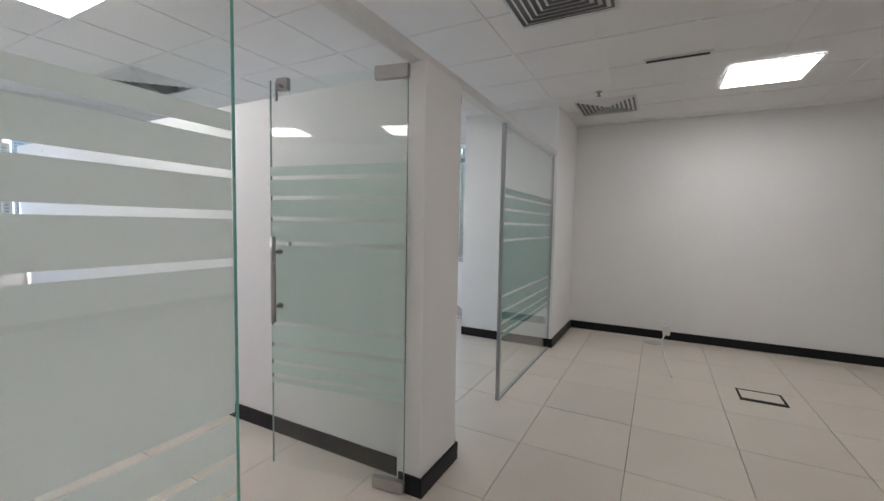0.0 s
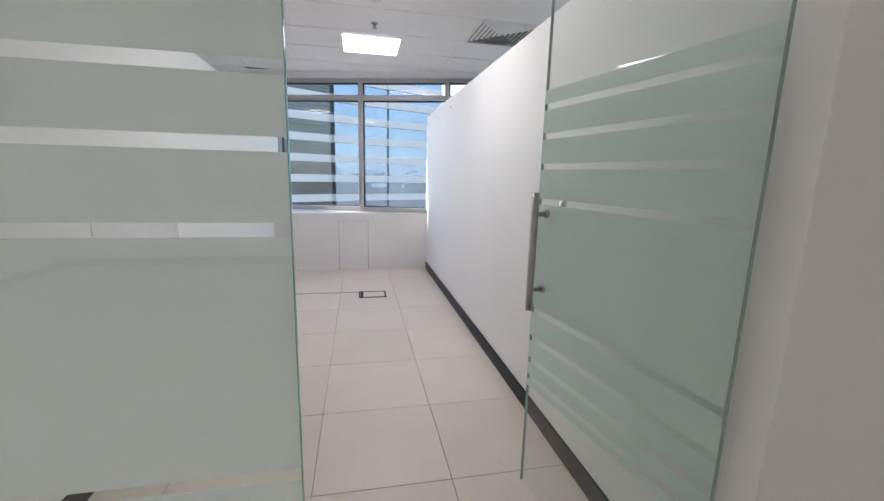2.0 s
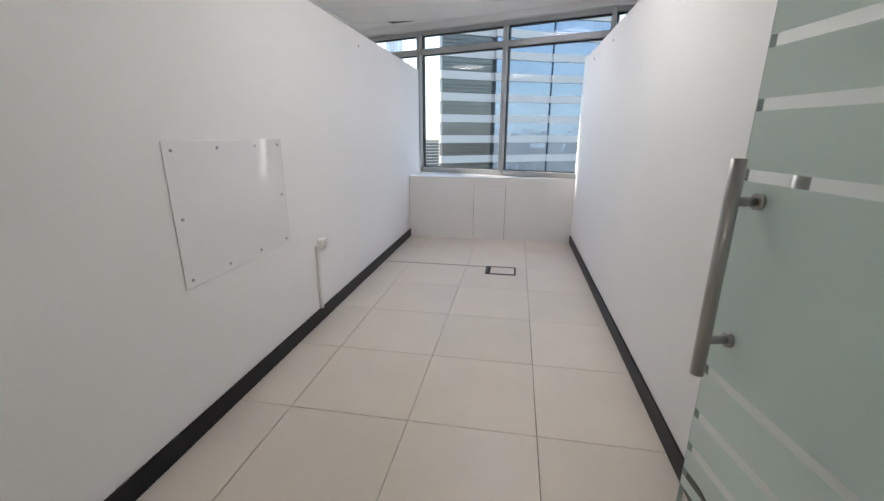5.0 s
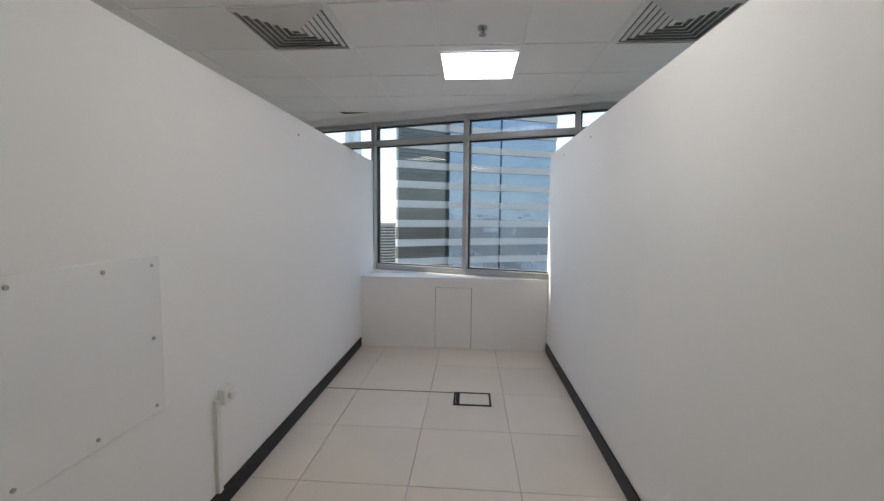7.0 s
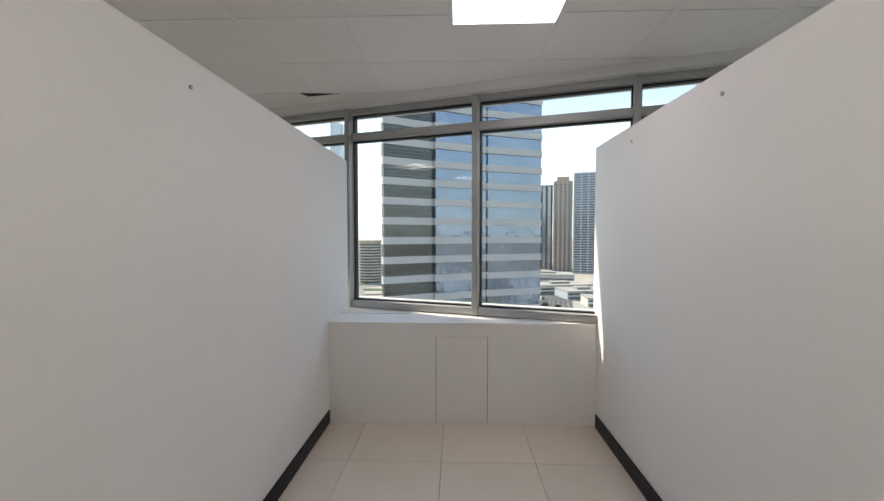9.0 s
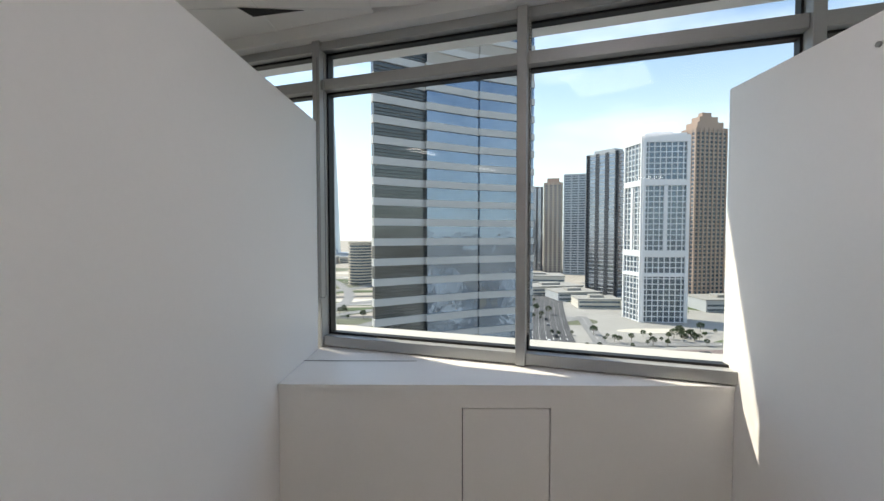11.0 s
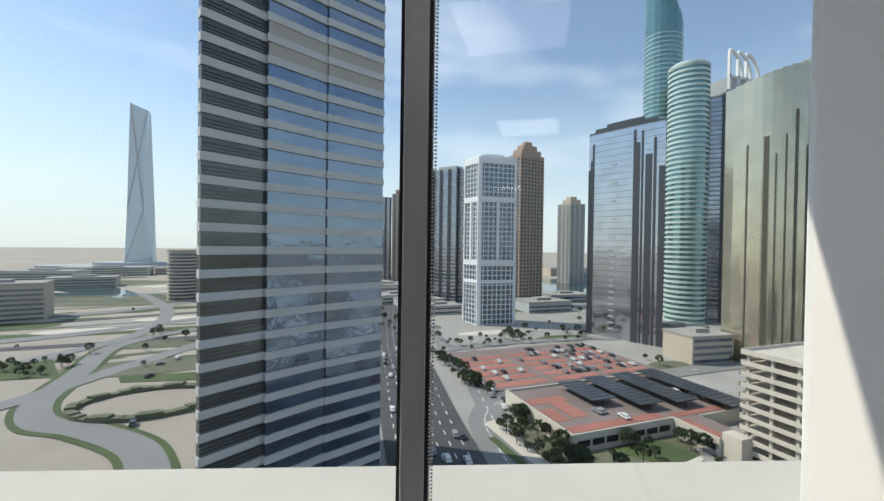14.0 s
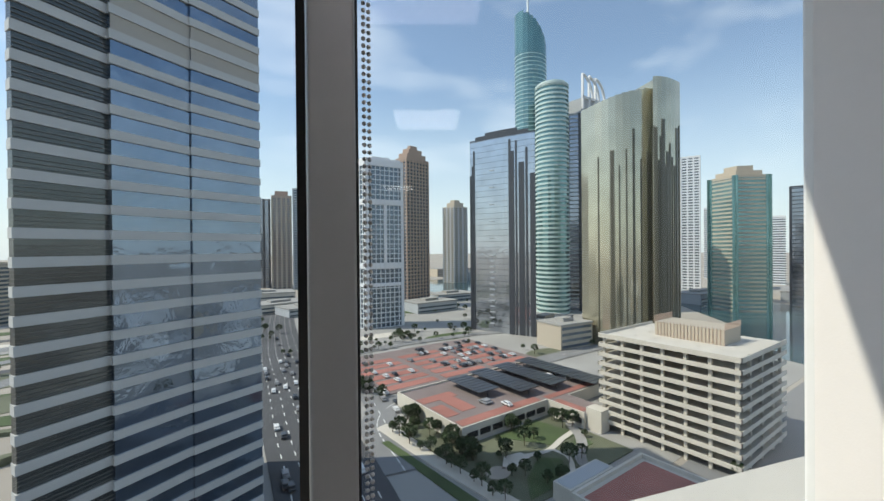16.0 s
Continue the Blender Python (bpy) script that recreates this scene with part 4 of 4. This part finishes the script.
tower("apartment_tower", "terracotta apartment tower with a stepped crown", corner_plan(29.6, 420, 31.0, 412, 34.0, 432), G, rise(12.1, 425), 3.6, M_WINDOW, M_BROWN, 0.36, 0.3, 4.0, M_BROWN, 1.5, 0.6, crown=((0.85, 6), (0.6, 5), (0.3, 4)))
tower("office_tower", "dark tower with a pale lattice edge", corner_plan(18.9, 436, 22.4, 420, 23.8, 432), G, rise(10.4, 430), 3.8, M_DGLASS, M_GREYC, 0.22, 0.2, 9.0, M_DFIN, 4.0, 0.4, crown=((0.7, 4),))
tower("office_tower", "grey banded residential tower", slab_plan(15.9, 18.6, 640, 40), G, rise(8.0, 640), 3.7, M_WINDOW, M_GREYC, 0.45, 0.3, 8, M_GREYC, 2)
tower("office_tower", "brown residential tower with setbacks", slab_plan(13.3, 15.6, 660, 40), G, rise(7.0, 660), 3.7, M_WINDOW, M_BROWN, 0.45, 0.3, 6, M_TAN, 2.4, crown=((0.7, 8),))
tower("office_tower", "dark slim residential tower", slab_plan(11.0, 13.0, 700, 40), G, rise(6.5, 700), 3.7, M_DGLASS, M_GREYC, 0.3, 0.3, 8, M_DFIN, 3)
tower("apartment_tower", "grey apartment tower under a crane", corner_plan(36.1, 720, 37.6, 705, 39.4, 720), G, rise(5.7, 715), 3.6, M_WINDOW, M_TAN, 0.45, 0.3, 7, M_GREYC, 2.4, crown=((0.7, 8), (0.4, 5)))
DARK_PLAN = corner_plan(39.9, 300, 45.5, 284, 48.8, 278)
def dark_strips(ob):
    """Black upright strips of uneven height and a column of small white balconies on the mirrored tower."""
    a, c, e = [Vector(p) - ob.location.xy for p in DARK_PLAN[:3]]
    k = bmesh.new()
    top = rise(15.0, 288)
    for p, q, t0, t1, h in ((a, c, 0.0, 0.03, 0.82), (a, c, 0.05, 0.07, 0.87), (a, c, 0.09, 0.12, 0.95), (a, c, 0.955, 1.0, 0.98), (c, e, 0.0, 0.14, 0.92), (c, e, 0.2, 0.26, 0.97), (c, e, 0.34, 0.56, 0.86), (c, e, 0.62, 0.70, 0.93), (c, e, 0.8, 1.0, 0.8)):
        u = (q - p).normalized()
        nrm = Vector((u.y, -u.x))
        x0, x1 = p + (q - p) * t0, p + (q - p) * t1
        add_prism(k, [tuple(x0 - nrm * 0.3), tuple(x1 - nrm * 0.3), tuple(x1 + nrm * 0.5), tuple(x0 + nrm * 0.5)], G, G + (top - G) * h)
    u = (c - a).normalized()
    nrm = Vector((u.y, -u.x))
    for i in range(30):
        m = a + (c - a) * 0.55
        z = G + 6 + i * 4.0
        if i > 12 and i % 3:
            continue
        w = bmesh.new()
        add_prism(w, [tuple(m - u * 1.8), tuple(m + u * 1.8), tuple(m + u * 1.8 + nrm * 0.7), tuple(m - u * 1.8 + nrm * 0.7)], z, z + 0.6)
        mesh_object("balcony", w, M_GREYC, ob)
    mesh_object("strip", k, M_DFIN, ob)
dark_strips(tower("office_tower", "dark reflective glass tower with vertical ribs", DARK_PLAN, G, rise(15.0, 288), 4.0, M_MIRROR, M_DFIN, 0.05, 0.03, crown=((0.82, 3), (0.5, 2))))
def gold_tower():
    """The tower with a bowed gold front, a higher rounded end and dark strips of uneven length."""
    ob = thing("office_tower", "gold mirrored glass tower with bronze strips", "building", "city towers")
    front = [spot(54.8 + 8.4 * k / 10, 282 - 22 * math.sin(math.pi * (0.15 + 0.7 * k / 10))) for k in range(11)]
    end = [spot(63.3 + 2.9 * k / 6, 266 + 18 * (k / 6) ** 2) for k in range(7)]
    back = [spot(66.2, 315), spot(56.5, 320)]
    zt, ze = rise(17.6, 270), rise(20.0, 270)
    b, st = bmesh.new(), bmesh.new()
    n = len(front)
    hs = [zt + (rise(19.2, 270) - zt) * (k / (n - 1)) ** 1.5 for k in range(n)]
    for k in range(n - 1):
        q = [front[k], front[k + 1], back[1]]
        add_prism(b, q, GROUND, (hs[k] + hs[k + 1]) / 2)
    add_prism(b, [front[-1], *end, *back], GROUND, ze)
    mesh_object("glazing", b, M_GOLD, ob)
    rng = random.Random(4)
    path = front + end
    for k in range(len(path) - 1):
        a, e = Vector(path[k]), Vector(path[k + 1])
        u = (e - a).normalized()
        nn = Vector((u.y, -u.x))
        for w in ((0.25, 0.75) if k > 9 else (0.5,)):
            if k in (0, 1, 3):
                continue
            p = a + (e - a) * w
            hw = rng.choice((0.35, 0.6, 1.1))
            q = [p - u * hw + nn * 0.35, p + u * hw + nn * 0.35, p + u * hw - nn * 0.6, p - u * hw - nn * 0.6]
            add_prism(st, [tuple(v) for v in q], GROUND, rise(rng.uniform(9.5, 15.5), 270))
    mesh_object("strip", st, M_GOLDFIN, ob)
gold_tower()
tower("apartment_tower", "green and tan banded tower by the lake", corner_plan(69.2, 470, 71.6, 452, 74.6, 466), G, rise(7.8, 460), 3.7, M_TEAL, M_TAN, 0.45, 0.4, 14, M_TEAL, 5, 0.5, crown=((0.8, 5), (0.5, 5)))
tower("apartment_tower", "pale slim apartment tower", slab_plan(66.3, 68.2, 640, 30), G, rise(10.6, 640), 3.7, M_WINDOW, M_WHITE, 0.5, 0.3, 6, M_WHITE, 2)
tower("apartment_tower", "pale distant apartment block", slab_plan(68.6, 69.6, 900, 30), G, rise(4.5, 900), 3.7, M_WINDOW, M_WHITE, 0.5, 0.3)
tower("apartment_tower", "pale distant apartment block", slab_plan(74.6, 76.0, 800, 30), G, rise(3.2, 800), 3.7, M_WINDOW, M_WHITE, 0.5, 0.3)
tower("office_tower", "dark slim tower by the lake", slab_plan(76.4, 79.0, 520, 30), G, rise(6.2, 520), 3.8, M_DGLASS, M_DFIN, 0.2, 0.2, 8, M_DFIN, 2)
tower("office_tower", "dark tower between glass towers", slab_plan(52.8, 56.5, 400, 30), G, rise(17.2, 400), 3.8, M_DGLASS, M_GREYC, 0.3, 0.2, 9, M_DFIN, 3)


def round_plan(az, d, r, n=28, squash=1.0):
    x, y = spot(az, d)
    return [(x + r * math.cos(2 * math.pi * k / n), y + r * squash * math.sin(2 * math.pi * k / n)) for k in range(n)]


tower("apartment_tower", "unfinished round tower of bare floor slabs", round_plan(-12.1, 496, 13.0), G, rise(-1.0, 496), 3.4, M_WINDOW, M_TAN, 0.4, 1.3)
tower("office_tower", "curved tower with pale green horizontal bands", round_plan(51.05, 390, 13.8, 32, 1.05), G, rise(20.6, 390), 4.0, M_TEAL, M_TEALBAND, 0.42, 0.7, crown=((0.9, 3),))


def tall_tower():
    """The tall tower whose curved top tapers to a spire."""
    ob = thing("office_tower", "very tall teal glass tower with a curved top and spire", "building", "city towers")
    cx, cy = spot(48.3, 430)
    ob.location = (cx, cy, 0)
    g, b = bmesh.new(), bmesh.new()
    base = [(17 * math.cos(2 * math.pi * k / 20), 15 * math.sin(2 * math.pi * k / 20)) for k in range(20)]
    top = rise(24.3, 430)
    add_prism(g, base, G, top)
    for k in range(14):
        lim = -17 + 34 * math.sqrt(1 - ((k + 0.5) / 14.2) ** 2)
        cut = []
        for x, y in base:
            over = max(x * 0.67 - y * 0.74 - lim, 0)
            cut.append((x - 0.67 * over, y + 0.74 * over))
        add_prism(g, cut, top + k * 3.0, top + (k + 1) * 3.0)
    z = G
    while z < top:
        add_prism(b, [(x * 1.015, y * 1.015) for x, y in base], z, z + 0.7)
        z += 4.0
    mesh_object("glazing", g, M_TEAL, ob)
    mesh_object("storey_band", b, M_TEALBAND, ob)
    f = bmesh.new()
    add_tube(f, [(-8.5, -4.5, top - 20), (-8.5, -4.5, top + 75)], 1.1, 8)
    mesh_object("spire", f, M_PALE, ob)
tall_tower()


def crown_frame():
    """White arched roof frames behind the banded tower."""
    ob = thing("office_tower", "tower with white curved roof fins", "building", "city towers")
    cx, cy = spot(54.6, 425)
    ob.location = (cx, cy, 0)
    b = bmesh.new()
    add_box(b, -14, -12, G, 14, 12, rise(18.3, 425))
    mesh_object("body", b, M_GREYC, ob)
    a = bmesh.new()
    z = rise(18.3, 425)
    for dx in (-13, -3, 7):
        pts = [(dx + 16 * math.sin(t), -13, z + 22 * math.cos(t)) for t in [k / 10 * math.pi / 2 for k in range(11)]]
        add_tube(a, pts, 1.4, 6)
        add_box(a, dx - 0.8, -14, z - 10, dx + 0.8, -12, z + 22)
    add_box(a, -14, -14, z, 20, -12, z + 2)
    mesh_object("roof_fin", a, M_WHITE, ob)
crown_frame()


def twisted_tower():
    """The lone crystalline tower on the plain."""
    ob = thing("office_tower", "lone pale crystalline glass tower on the plain", "building", "city towers")
    d = 1165
    cx, cy = spot(-16.2, d)
    ob.location = (cx, cy, 0)
    top = rise(14.6, d)
    b = bmesh.new()
    lo = [b.verts.new((x, y, G + 10)) for x, y in ((-27, -14), (27, -14), (27, 14), (-27, 14))]
    mid = [b.verts.new((x, y, G + 130)) for x, y in ((-24, -10), (10, -18), (24, 10), (-10, 18))]
    hi = [b.verts.new((x, y, top + dz)) for x, y, dz in ((-19, -10, 8), (15, -12, -6), (15, 12, -6), (-19, 10, 8))]
    for u, v in ((lo, mid), (mid, hi)):
        for i in range(4):
            b.faces.new((u[i], u[(i + 1) % 4], v[(i + 1) % 4]))
            b.faces.new((u[i], v[(i + 1) % 4], v[i]))
    b.faces.new(hi)
    mesh_object("glazing", b, M_PALE, ob)
    r = bmesh.new()
    for p, q in (((-27, -14.5, G + 10), (10, -18.5, G + 130)), ((27, -14.5, G + 10), (-24, -10.5, G + 130)), ((-24, -10.5, G + 130), (15, -12.5, top - 6)), ((10, -18.5, G + 130), (-19, -10.5, top + 8))):
        add_tube(r, [p, q], 0.8, 6)
    mesh_object("edge_rib", r, M_GREYC, ob)
    p = bmesh.new()
    add_prism(p, circle(0, 0, 90, 50, 24), G, G + 12)
    add_prism(p, circle(-30, -20, 150, 60, 24), G, G + 6)
    mesh_object("podium", p, M_GREYC, ob)
twisted_tower()


def frame_garage():
    """The open concrete parking frame beside the park."""
    ob = thing("parking_garage", "unfinished pale concrete multi-storey parking frame", "building")
    x0, y0, x1, y1 = 122, 46, 156, 84
    fh, n = 3.05, 10
    s = bmesh.new()
    for k in range(1, n + 1):
        add_box(s, x0 - 0.9, y0 - 0.9, G + k * fh - 0.55, x1, y1 + 0.9, G + k * fh)
        for a in ((x0 - 1.1, y0 - 1.1, x0 - 0.85, y1 + 1.1), (x0 - 1.1, y1 + 0.85, x1, y1 + 1.1), (x0 - 1.1, y0 - 1.1, x1, y0 - 0.85)):
            add_box(s, a[0], a[1], G + k * fh - 0.5, a[2], a[3], G + k * fh + (0.75 if k < n else 0.9))
    mesh_object("slab", s, M_CONC, ob)
    c = bmesh.new()
    for x in (x0, x0 + 8, x0 + 17, x0 + 26, x1 - 1):
        for k in range(7):
            y = y0 + k * (y1 - y0 - 0.8) / 6
            add_box(c, x, y, G, x + 0.8, y + 0.8, G + n * fh)
    mesh_object("column", c, M_CONC, ob)
    d = bmesh.new()
    add_box(d, x0 + 14, y0 + 8, G, x1 - 8, y1 - 10, G + n * fh + 4.5)
    mesh_object("core", d, M_TAN, ob)
    r = bmesh.new()
    for k in range(26):
        x = x0 + 14 + k * 0.48
        for y in (y0 + 7.9, y1 - 9.9):
            add_box(r, x, y, G + n * fh + 4.5, x + 0.1, y + 0.1, G + n * fh + 6.5)
    for k in range(20):
        y = y0 + 8 + k
        add_box(r, x0 + 13.8, y, G + n * fh, x0 + 13.95, y + 0.15, G + n * fh + 5)
    mesh_object("rebar", r, M_BROWN, ob)
frame_garage()


# low blocks between the towers and on the far plain
def low_block(x, y, w, d, h, mat):
    ob = thing("low_building", "low flat-roofed city building", "building", "low city blocks")
    ob.location = (x, y, G)
    ob.rotation_euler = (0, 0, random.uniform(-0.3, 0.3))
    b = bmesh.new()
    add_box(b, -w / 2, -d / 2, 0, w / 2, d / 2, h)
    mesh_object("body", b, mat, ob)
    r = bmesh.new()
    add_box(r, -w / 2 - 0.4, -d / 2 - 0.4, h, w / 2 + 0.4, d / 2 + 0.4, h + 0.9)
    add_box(r, -w / 6, -d / 6, h + 0.9, w / 6, d / 6, h + 3)
    mesh_object("roof", r, M_PAVE, ob)
    wd = bmesh.new()
    for k in range(int(h // 3.5)):
        add_box(wd, -w / 2 + 1, -d / 2 - 0.12, 1 + k * 3.5, w / 2 - 1, -d / 2 - 0.02, 2.6 + k * 3.5)
    if wd.faces:
        mesh_object("window_strip", wd, M_WINDOW, ob)
    else:
        wd.free()
rb = random.Random(11)
for az, d, w, dp, h in ((14, 430, 60, 30, 8), (17, 400, 40, 30, 7), (20, 360, 34, 22, 7), (12.5, 520, 60, 40, 10), (34, 395, 45, 30, 9), (37, 470, 50, 30, 8), (50, 300, 40, 22, 9), (52.5, 260, 26, 20, 14), (68, 520, 60, 30, 10), (72, 620, 80, 30, 12), (77, 600, 70, 30, 10), (40, 800, 90, 30, 14), (38, 900, 120, 40, 16), (-21, 700, 70, 30, 12), (-19, 900, 120, 40, 14), (-24, 800, 90, 40, 16), (-27.5, 440, 60, 30, 27), (-13, 900, 60, 30, 12)):
    x, y = spot(az, d)
    low_block(x, y, w, dp, h, rb.choice((M_TAN, M_CONC, M_GREYC)))


# unseen ground and blocks, added to make the near tower's reflections darker and busier
sheet("pavement", [(20, -260), (330, -260), (330, 58), (64, 58), (20, 0)], GROUND + 0.1, M_ROAD_PALE, "unseen asphalt to the south, added to darken tower reflections")
for k in range(16):
    low_block(60 + (k % 4) * 62 + rb.uniform(-10, 10), -200 + (k // 4) * 62 + rb.uniform(-10, 10), rb.uniform(18, 34), rb.uniform(14, 26), rb.uniform(6, 26), rb.choice((M_WHITE, M_DFIN, M_TAN)))


# ---------- trees and cars ----------
def tree_mesh(name, seed, h, r):
    """A tapered trunk with limbs and a crown of many small leaf clumps."""
    rnd = random.Random(seed)
    ob = thing("tree", "leafy green street tree", "tree", "street trees")
    t = bmesh.new()
    add_tube(t, [(0, 0, 0), (0.1, 0, h * 0.3), (0, 0.1, h * 0.6)], 0.18, 6)
    for k in range(4):
        a = k * 1.6 + rnd.random()
        add_tube(t, [(0, 0, h * 0.35), (r * 0.6 * math.cos(a), r * 0.6 * math.sin(a), h * (0.6 + 0.15 * rnd.random()))], 0.09, 5)
    mesh_object("trunk", t, M_TRUNK, ob)
    c = bmesh.new()
    for k in range(110):
        a, e, q = rnd.uniform(0, 6.28), rnd.uniform(-0.6, 1.4), rnd.uniform(0.45, 1.0) ** 0.5
        p = Vector((r * q * math.cos(a) * math.cos(e), r * q * math.sin(a) * math.cos(e), h * 0.62 + r * 0.9 * q * math.sin(e)))
        s = rnd.uniform(0.25, 0.6)
        m = Matrix.Translation(p) @ Euler((rnd.uniform(0, 3), rnd.uniform(0, 3), rnd.uniform(0, 3))).to_matrix().to_4x4()
        for q4 in (((-s, -s * 0.6, 0), (s, -s * 0.6, 0.1), (s * 0.8, s * 0.6, 0), (-s * 0.7, s * 0.7, -0.1)), ((0, -s * 0.7, -s), (0.1, s * 0.7, -s * 0.8), (0, s * 0.6, s), (-0.1, -s * 0.6, s * 0.8))):
            c.faces.new([c.verts.new(m @ Vector(v)) for v in q4])
    mesh_object("crown", c, M_LEAF, ob)
    return ob


spots = []
rt = random.Random(3)
for k in range(14):
    spots.append((65 + k * 0.2 + rt.uniform(-1, 1), 122 - k * 3.6 + rt.uniform(-1, 1)))
for k in range(30):
    spots.append((rt.uniform(71, 76), rt.uniform(92, 128)))
for k in range(26):
    spots.append((rt.uniform(72, 114), rt.choice((rt.uniform(88, 92), rt.uniform(95, 100), rt.uniform(71, 84)))))
for k in range(36):
    spots.append((rt.uniform(-150, -96), rt.uniform(230, 264)))
for k in range(22):
    spots.append((rt.uniform(70, 77), 160 + k * 2.4))
for k in range(38):
    spots.append((rt.uniform(78, 185), rt.uniform(214, 246)))
for k in range(30):
    spots.append((rt.uniform(150, 300), rt.uniform(150, 380)))
for k in range(16):
    spots.append((rt.uniform(72, 79), rt.uniform(150, 172)))
for k in range(22):
    spots.append((rt.uniform(205, 250), rt.uniform(150, 190)))
for k in range(16):
    spots.append((rt.uniform(-90, 20), rt.uniform(215, 330)))
for k in range(14):
    spots.append((rt.uniform(62, 80), rt.uniform(230, 420)))
# unseen trees to the south, added for the near tower's reflections
for k in range(12):
    spots.append((rt.uniform(50, 230), rt.uniform(-60, 50)))
for k in range(20):
    spots.append((rt.uniform(-240, -10), rt.uniform(240, 520)))
kinds = [tree_mesh("tree", 1, 6.5, 2.3), tree_mesh("tree", 2, 8.0, 3.0)]
for i, (x, y) in enumerate(spots):
    m = pose(x, y, GROUND + 0.3, 0, 0, rt.uniform(0, 360)) @ Matrix.Diagonal((*([rt.uniform(0.6, 1.05)] * 3), 1))
    if i < 2:
        kinds[i].matrix_basis = m
    else:
        copy_thing(kinds[i % 2], m)


def car_thing(paint, label):
    ob = thing("car", label, "car", "parked cars")
    b = bmesh.new()
    add_box(b, -2.2, -0.88, 0.35, 2.2, 0.88, 0.9, bevel=0.12)
    add_box(b, -1.5, -0.78, 0.9, 1.1, 0.78, 1.42, bevel=0.22)
    mesh_object("body", b, paint, ob)
    w = bmesh.new()
    for x in (-1.35, 1.35):
        for y in (-0.8, 0.8):
            add_tube(w, [(x, y - 0.1, 0.33), (x, y + 0.1, 0.33)], 0.33, 10)
    mesh_object("wheel", w, M_DFIN, ob)
    g = bmesh.new()
    add_box(g, -1.3, -0.785, 1.0, 0.9, 0.785, 1.3)
    mesh_object("window", g, M_WINDOW, ob)
    return ob


cars = [car_thing(M_CAR_W, "white parked saloon car"), car_thing(M_CAR_D, "dark parked saloon car"), car_thing(M_CAR_G, "grey parked saloon car")]
places = []
rc = random.Random(9)
for k in range(60):
    row = rc.randrange(6)
    places.append((rc.uniform(80, 165) if rc.random() < 0.3 else rc.uniform(122, 166), 165.3 + row * 8, 90, 0.6))
for k in range(34):
    i = rc.uniform(0, 1)
    lane = rc.uniform(-11, 11)
    y = 95 + i * 200
    x = 36 + (y - 95) * 0.165 + lane
    places.append((x, y, 80, 0.4))
for k in range(16):
    places.append((rc.uniform(74, 80), 125 + k * 6, 82, 0.45))
for k in range(10):
    places.append((rc.uniform(95, 146), rc.choice((108, 114, 120)), 90, 4.85))
for k in range(14):
    places.append((rc.uniform(-70, 0), rc.uniform(160, 300), rc.uniform(0, 180), 0.35))
for i, (x, y, a, dz) in enumerate(places):
    m = pose(x, y, GROUND + dz, 0, 0, a + rc.uniform(-4, 4))
    if i < 3:
        cars[i].matrix_basis = m
    else:
        copy_thing(cars[i % 3], m)

# ---------- floor ----------
def build_floor():
    bm = bmesh.new()
    add_prism(bm, [(-3.2, -4.2), (6.3, -4.2), (6.3, 5.2), (-3.2, 8.2)], -0.25, -0.008)
    fl = structure(mesh_object("floor", bm, M_GROUT), "glossy beige porcelain tiled floor")
    t = bmesh.new()
    h = 0.2984
    vs = []
    for a, z in ((h, -0.008), (h, -0.0012), (h - 0.0012, 0.0)):
        vs.append([t.verts.new((sx * a, sy * a, z)) for sx, sy in ((-1, -1), (1, -1), (1, 1), (-1, 1))])
    for u, v in zip(vs, vs[1:]):
        for i in range(4):
            t.faces.new((u[i], u[(i + 1) % 4], v[(i + 1) % 4], v[i]))
    t.faces.new(vs[-1])
    first = mesh_object("tile", t, M_TILE, fl)
    data = first.data
    rnd = random.Random(5)
    n = 0
    for i in range(-6, 9):
        for j in range(-12, 9):
            x, y = 0.89 + 0.6 * i + 0.3, 3.0 + 0.6 * j + 0.3
            if x > 5.95 and y > 5.2 or y > 6.88 - 0.31 * x:
                continue
            ob = first if n == 0 else new("tile", data)
            ob.parent = fl
            ob.location = (x + rnd.uniform(-0.0006, 0.0006), y + rnd.uniform(-0.0006, 0.0006), rnd.uniform(-0.0005, 0.0003))
            n += 1
build_floor()
